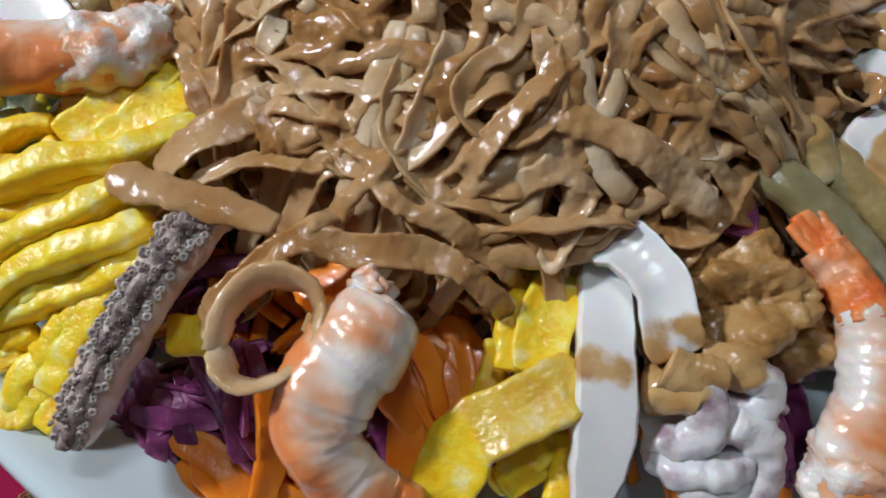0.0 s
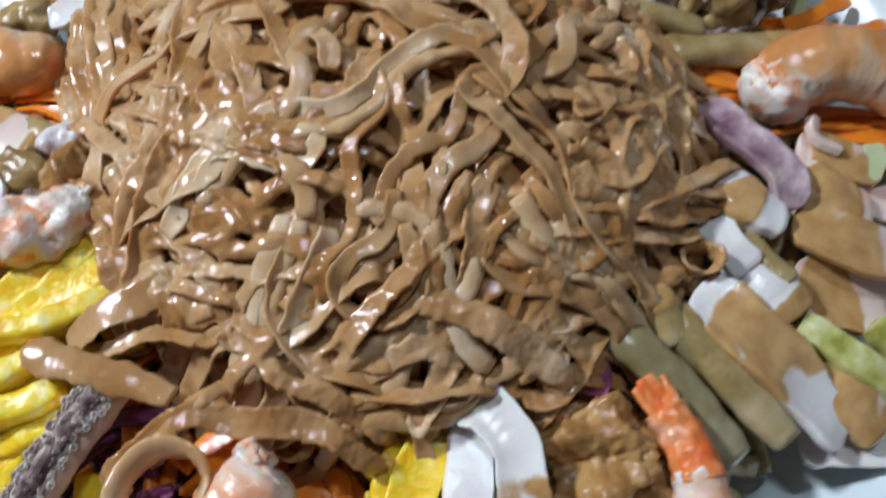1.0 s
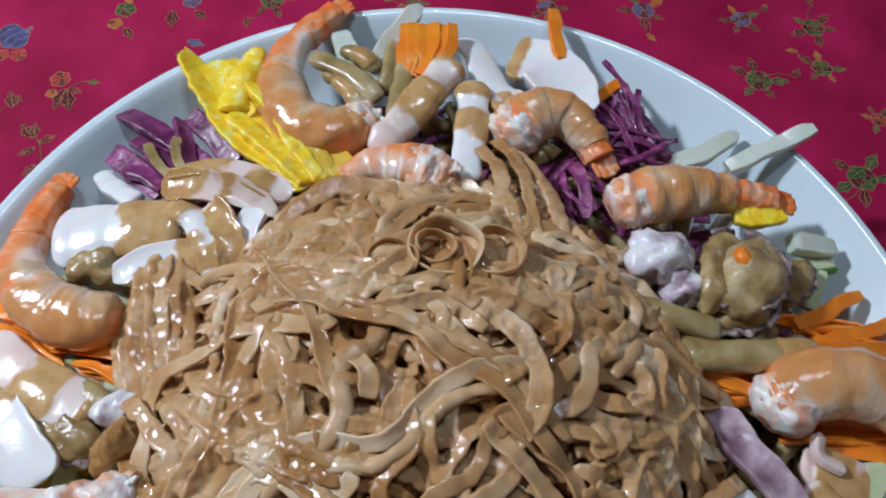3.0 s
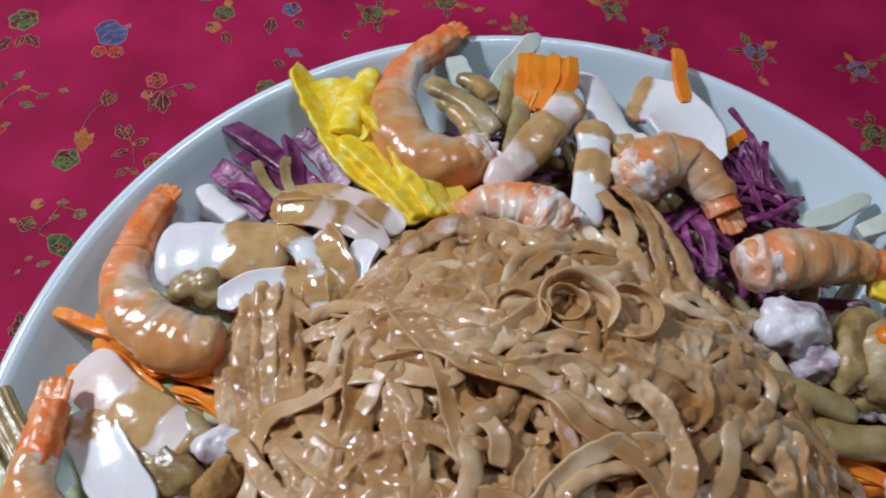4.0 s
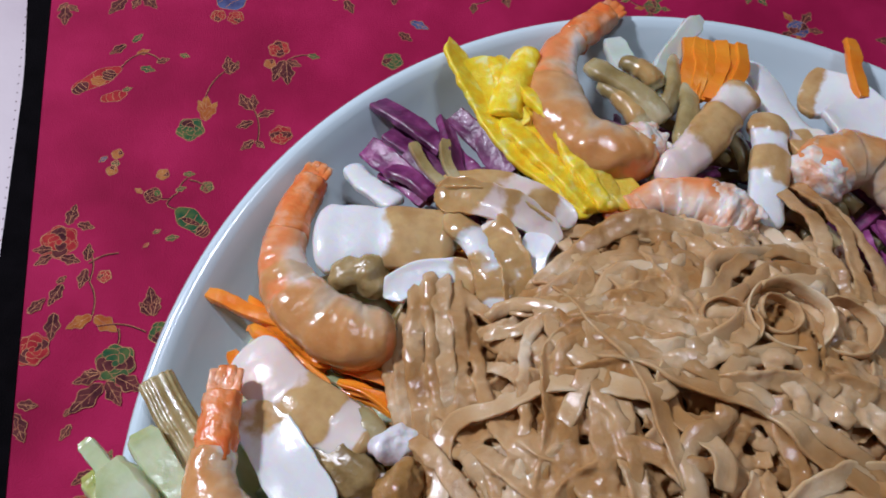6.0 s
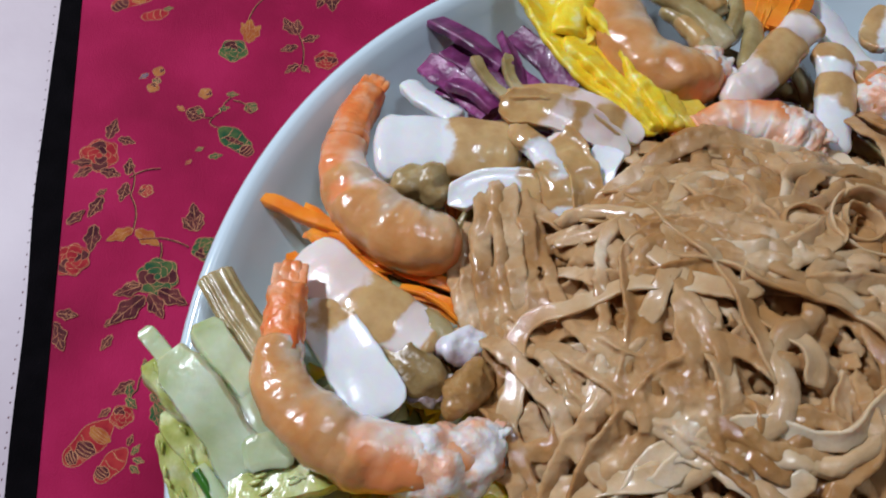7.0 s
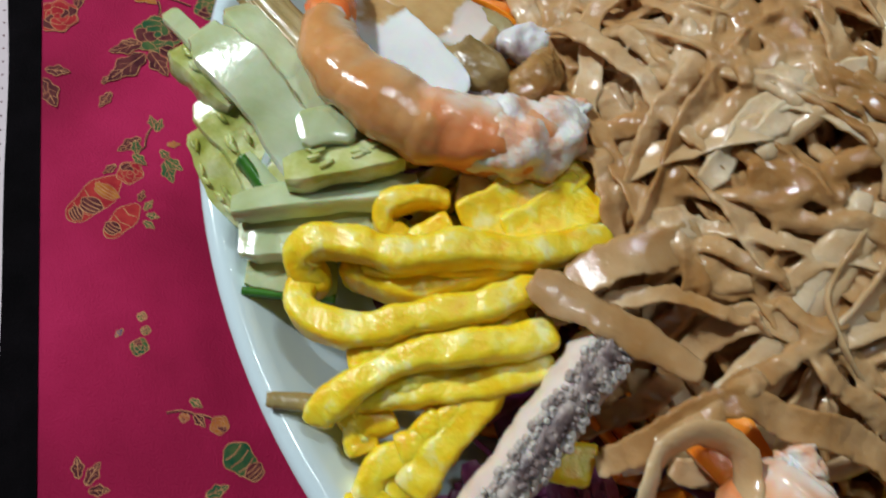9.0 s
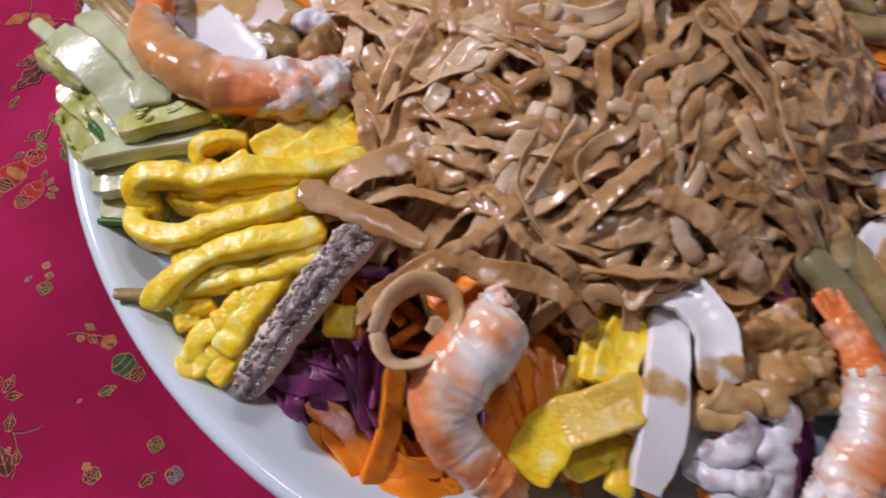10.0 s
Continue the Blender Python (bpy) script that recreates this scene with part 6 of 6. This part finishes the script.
# ---- carrot and red cabbage shreds ----
def shreds(name, label, category, a, b, count, length, w, h, mat, fan, spread, seed, lift=6.0, flat=60):
    """Loose shreds between a and b that fan out round the line."""
    r = random.Random(seed)
    a, b = np.array(a), np.array(b)
    way = (b - a) / np.linalg.norm(b - a)
    out = np.array([-way[1], way[0], 0])
    for k in range(count):
        ang = radians(r.uniform(-fan, fan))
        d = way * math.cos(ang) + out * math.sin(ang)
        m = a + (b - a) * r.uniform(0.3, 0.7) + out * r.uniform(-spread, spread) + np.array([0, 0, r.uniform(-lift, 0.5)])
        n = length * r.uniform(0.7, 1.15)
        bow = np.array([r.uniform(-1, 1), r.uniform(-1, 1), r.uniform(0.2, 1.2)]) * n * 0.06
        strip(name, label, category, [m - d * n / 2, m + bow, m + d * n / 2 - np.array([0, 0, r.uniform(-1, 2)])], w * r.uniform(0.6, 1.2), h * r.uniform(0.5, 0.9), mat, r.uniform(-flat, flat), label, 16, 0.15, 5, seed * 50 + k, 4.2, (0.6, 0.6), curl=r.uniform(-0.3, 0.3), fray=0.14)


C_LABEL, K_LABEL = "bright orange carrot shred", "dark purple red cabbage shred"
strip("carrot_shred", "long orange carrot shred against the plate wall", "carrot", [(-107.3, 171.4, 35.0), (-95.2, 168.7, 36.0), (-80.8, 166.4, 38.0)], 4.0, 2.5, CARROT, 10, C_LABEL, seed=201)
shreds("carrot_shred", C_LABEL, "carrot", (-91.6, 167.4, 35.0), (-78.5, 164.9, 39.0), 5, 20, 3.2, 1.8, CARROT, 20, 4, 202, 3)
shreds("carrot_shred", C_LABEL, "carrot", (-89.5, 159.3, 38.0), (-67.3, 156.7, 43.0), 10, 24, 3.4, 1.8, CARROT, 25, 5, 203, 6)
shreds("carrot_shred", C_LABEL, "carrot", (-65.8, 156.1, 41.0), (-45.7, 145.2, 44.0), 10, 26, 3.6, 1.8, CARROT, 30, 7, 204, 6)
strip("carrot_shred", "orange carrot corner behind the shrimp tail", "carrot", [(-93.6, 155.6, 40.0), (-90.5, 152.4, 41.0), (-87.0, 149.1, 42.0)], 4.0, 2.0, CARROT, 10, C_LABEL, seed=205)
for k in range(6):
    p, q = np.array((15.6, 290.3, 46.0)), np.array((15.9, 266.2, 46.0))
    d = np.array([3.3 * k, 0.4 * k, 0.5 * (k % 2)])
    strip("carrot_shred", "broad orange carrot shred standing at the rim", "carrot", [p + d, (p + q) / 2 + d + np.array([0.3, 0, 1.0]), q + d * 0.75], 4.4, 2.6, CARROT, 12 * (k % 3) - 10, C_LABEL, seed=210 + k, taper=(0.95, 0.8))
strip("carrot_shred", "single carrot stick rising over the rim", "carrot", [(69.9, 307.7, 44.0), (71.1, 295.0, 45.0), (73.1, 282.3, 45.0)], 5.0, 2.6, CARROT, 10, C_LABEL, seed=220)
strip("carrot_shred", "carrot stick leaning on cabbage", "carrot", [(95.5, 277.4, 42.0), (88.1, 268.8, 43.0), (82.2, 262.7, 43.0)], 4.0, 2.4, CARROT, 10, C_LABEL, seed=221)
strip("carrot_shred", C_LABEL, "carrot", [(172.4, 203.7, 34.0), (159.8, 195.6, 37.0), (147.0, 188.3, 39.0)], 4.6, 2.4, CARROT, 10, C_LABEL, seed=222)
strip("carrot_shred", C_LABEL, "carrot", [(183.2, 195.5, 33.0), (168.1, 188.9, 36.0), (149.7, 182.3, 39.0)], 4.4, 2.4, CARROT, 0, C_LABEL, seed=223)
strip("carrot_shred", C_LABEL, "carrot", [(184.5, 187.6, 33.0), (168.3, 183.3, 37.0), (149.5, 180.9, 39.0)], 5.0, 2.4, CARROT, 15, C_LABEL, seed=224)
shreds("carrot_shred", C_LABEL, "carrot", (180.6, 187.6, 32.0), (147.2, 186.8, 38.0), 12, 30, 3.6, 2.0, CARROT, 14, 5, 225, 5)
shreds("carrot_shred", C_LABEL, "carrot", (114.2, 164.9, 42.0), (136.8, 166.8, 40.0), 12, 26, 4.0, 2.0, CARROT, 18, 6, 226, 6)
shreds("carrot_shred", C_LABEL, "carrot", (146.1, 156.2, 38.0), (177.6, 158.4, 36.0), 12, 32, 4.0, 2.0, CARROT, 12, 5, 227, 5)
shreds("carrot_shred", C_LABEL, "carrot", (-18.2, 41.9, 28.0), (-6.9, 23.7, 26.0), 10, 24, 7.5, 2.0, CARROT, 25, 9, 228, 7, 35)
shreds("carrot_shred", C_LABEL, "carrot", (-12.8, 26.8, 26.0), (9.8, 22.3, 24.0), 10, 26, 7.5, 2.0, CARROT, 35, 9, 229, 6, 35)
shreds("carrot_shred", C_LABEL, "carrot", (17.6, 53.3, 36.0), (22.3, 36.9, 32.0), 9, 28, 8.0, 2.0, CARROT, 20, 7, 230, 7, 30)
shreds("carrot_shred", C_LABEL, "carrot", (26.3, 57.9, 36.0), (29.6, 49.1, 36.0), 6, 24, 7.0, 1.8, CARROT, 25, 6, 231, 5, 30)
strip("carrot_shred", "red-orange carrot stick under the squid", "carrot", [(66.3, 32.2, 34.0), (76.8, 32.7, 34.0), (88.7, 31.9, 33.0)], 4.5, 3.0, CARROT, 0, C_LABEL, seed=232)
strip("carrot_shred", "orange carrot strip beside the shrimp", "carrot", [(-8.9, 52.5, 36.0), (-8.2, 39.8, 32.0), (-10.8, 23.1, 27.0)], 6.0, 2.0, CARROT, 35, C_LABEL, seed=233)
strip("carrot_shred", "carrot flake behind the noodle loop", "carrot", [(1.1, 61.5, 46.0), (4.0, 65.5, 47.0), (9.2, 68.6, 48.0)], 14, 2.5, CARROT, 10, C_LABEL, seed=234)



def cabbage_slab(a, b, w, twist, seed, spans=None):
    """A thick straight-cut piece of cabbage leaf."""
    a, b = np.array(a), np.array(b)
    return strip("cabbage_shred", "broad straight-cut piece of red cabbage", "red cabbage", [a, (a + b) / 2 + np.array([0.4, 0.3, 0.8]), b], w, 2.6, CABBAGE, twist, "broad cabbage pieces", 20, 0.25, 6, seed, 4.2, (0.92, 0.9), spans, curl=0.12, fray=0.05, wiggle=0.3)


cabbage_slab((-79.0, 246.0, 36.0), (-53.0, 230.0, 42.0), 7.5, 20, 701)
cabbage_slab((-77.0, 228.5, 37.0), (-54.0, 212.5, 42.0), 8.0, -15, 702)
cabbage_slab((-55.5, 241.0, 42.0), (-47.0, 219.0, 44.5), 6.0, 45, 703)
cabbage_slab((-53.0, 244.0, 42.0), (-33.0, 224.5, 44.5), 7.0, -20, 704)
cabbage_slab((-68.0, 219.5, 42.0), (-53.0, 212.5, 44.0), 6.0, 25, 705)
cabbage_slab((-64.0, 229.0, 40.0), (-48.0, 215.5, 44.0), 6.5, -35, 706)
cabbage_slab((-72.0, 238.0, 34.0), (-50.0, 223.0, 39.0), 9.0, 5, 707)
cabbage_slab((-58.0, 234.0, 38.0), (-40.0, 220.0, 42.0), 9.0, -5, 708)
cabbage_slab((-70.0, 224.0, 34.0), (-52.0, 216.0, 39.0), 9.0, 0, 709)
strip("pickled_stem", "thin brown stem lying on the cabbage", "pickle", [(-63.0, 228.0, 45.0), (-57.0, 221.0, 46.0), (-50.0, 215.0, 47.0)], 3.5, 2.0, PICKLE, 10, "pickle strips", seed=710)
strip("pickled_stem", "thin brown stem lying on the cabbage", "pickle", [(-53.5, 231.0, 46.0), (-51.0, 223.0, 47.0), (-47.0, 217.0, 48.0)], 3.5, 2.0, PICKLE, 10, "pickle strips", seed=711)
shreds("cabbage_shred", K_LABEL, "red cabbage", (90.5, 277.7, 42.0), (101.2, 238.9, 42.0), 24, 26, 2.8, 1.6, CABBAGE, 35, 9, 243, 7)
shreds("cabbage_shred", K_LABEL, "red cabbage", (87.6, 246.4, 44.0), (112.0, 253.6, 40.0), 20, 24, 2.6, 1.6, CABBAGE, 40, 9, 244, 8)
shreds("cabbage_shred", K_LABEL, "red cabbage", (76.6, 233.3, 44.0), (85.0, 223.0, 46.0), 10, 20, 3.6, 1.6, CABBAGE, 40, 6, 245, 8)
strip("cabbage_shred", "thin dark cabbage shred pointing over the rim", "red cabbage", [(88.9, 284.1, 44.0), (93.2, 278.7, 43.0), (100.2, 266.8, 42.0)], 2.2, 1.4, CABBAGE, 0, K_LABEL, seed=246)
shreds("cabbage_shred", K_LABEL, "red cabbage", (-40.6, 47.6, 26.0), (-33.8, 34.9, 24.0), 12, 20, 4.8, 1.6, CABBAGE, 22, 8, 247, 6)
shreds("cabbage_shred", K_LABEL, "red cabbage", (-28.2, 51.3, 30.0), (-23.9, 34.8, 25.0), 12, 22, 4.0, 1.4, CABBAGE, 22, 8, 248, 6)
shreds("cabbage_shred", K_LABEL, "red cabbage", (-16.7, 58.2, 37.0), (-11.0, 40.5, 33.0), 6, 20, 5.2, 1.5, CABBAGE, 14, 4, 249, 3)
shreds("cabbage_shred", K_LABEL, "red cabbage", (-25.9, 36.4, 22.0), (-7.9, 30.7, 22.0), 9, 22, 5.0, 1.6, CABBAGE, 18, 5, 250, 4)
shreds("cabbage_shred", K_LABEL, "red cabbage", (85.7, 60.1, 40.0), (89.9, 35.7, 34.0), 12, 28, 4.4, 1.6, CABBAGE, 14, 5, 251, 6)
shreds("cabbage_shred", K_LABEL, "red cabbage", (-43.1, 45.2, 26.0), (-26.6, 32.6, 22.0), 14, 20, 3.8, 1.4, CABBAGE, 40, 6, 254, 6, 80)
shreds("cabbage_shred", K_LABEL, "red cabbage", (-36.6, 51.8, 28.0), (-16.0, 47.2, 30.0), 16, 22, 3.8, 1.4, CABBAGE, 60, 8, 255, 10, 80)
shreds("cabbage_shred", K_LABEL, "red cabbage", (-26.8, 43.2, 26.0), (-13.6, 32.7, 24.0), 14, 22, 4.2, 1.4, CABBAGE, 30, 6, 256, 6, 80)
shreds("cabbage_shred", K_LABEL, "red cabbage", (-17.6, 54.9, 36.0), (-11.3, 39.5, 32.0), 9, 20, 5.0, 1.4, CABBAGE, 16, 5, 257, 4, 70)
strip("cabbage_shred", "small cabbage bit below the egg", "red cabbage", [(-66.3, 56.0, 28.0), (-62.1, 54.8, 28.0), (-57.4, 53.2, 28.0)], 4.0, 2.0, CABBAGE, 0, K_LABEL, seed=252)
strip("cabbage_shred", "dark cabbage bit in the sauce", "red cabbage", [(80.1, 88.2, 46.0), (81.1, 83.3, 46.0), (80.3, 79.0, 45.0)], 8.0, 3.0, CABBAGE, 10, K_LABEL, seed=253)

# ---- the bed of cut vegetables below ----
def bed(name, label, mat, a0, a1, r0, r1, count, length, w, h, seed, z1=30.0):
    r = random.Random(seed)
    V, F, base = [], [], 0
    for k in range(count):
        a, q = radians(r.uniform(a0, a1)), r.uniform(r0, r1)
        x, y = PX + q * math.cos(a), PY + q * math.sin(a)
        floor_z = 8 + 29 * max(0, (q - 95) / 55) ** 1.7
        z = floor_z + 2 + (z1 - floor_z) * r.random() ** 1.3 * smooth(np.array(136.0 - q), 0, 40)
        d = r.uniform(0, 6.283)
        n = length * r.uniform(0.6, 1.1) / 2
        e = np.array([math.cos(d), math.sin(d), r.uniform(-0.15, 0.15)]) * n
        m = np.array([x, y, float(z)])
        v, f = sweep(spline([m - e, m + np.array([0, 0, 1.5]), m + e], 8), w / 2, h / 2, r.uniform(-50, 50), 6, 3.0)
        V.append(v)
        F += [tuple(i + base for i in g) for g in f]
        base += len(v)
    return put(name, np.vstack(V), F, mat, None, label, "salad", "", "stuff")


bed("cabbage_bed", "shredded red cabbage bed under the toppings", CABBAGE, 195, 300, 40, 120, 320, 22, 4.5, 1.6, 301, 30)
bed("cabbage_bed", "shredded red cabbage bed at the far side", CABBAGE, 20, 150, 60, 118, 320, 22, 4.0, 1.6, 302, 36)
bed("cucumber_bed", "cucumber shreds below the shrimp", CUCUMBER, 165, 205, 70, 125, 130, 24, 6.0, 4.0, 303, 38)
bed("carrot_bed", "carrot shreds below the toppings", CARROT, 225, 285, 60, 122, 150, 24, 4.0, 1.8, 304, 28)
bed("carrot_bed", "carrot shreds near the noodles", CARROT, 150, 178, 60, 105, 100, 24, 3.6, 1.8, 305, 38)
bed("stem_bed", "pickled stems under the seafood", PICKLE, -60, 60, 60, 118, 260, 26, 6.0, 4.0, 306, 36)
bed("stem_bed", "pickled stems under the squid", PICKLE, 60, 165, 55, 105, 200, 26, 6.0, 4.0, 307, 38)
bed("egg_bed", "egg strips under the folded egg", EGG, 190, 222, 60, 118, 150, 26, 5.0, 4.0, 308, 40)
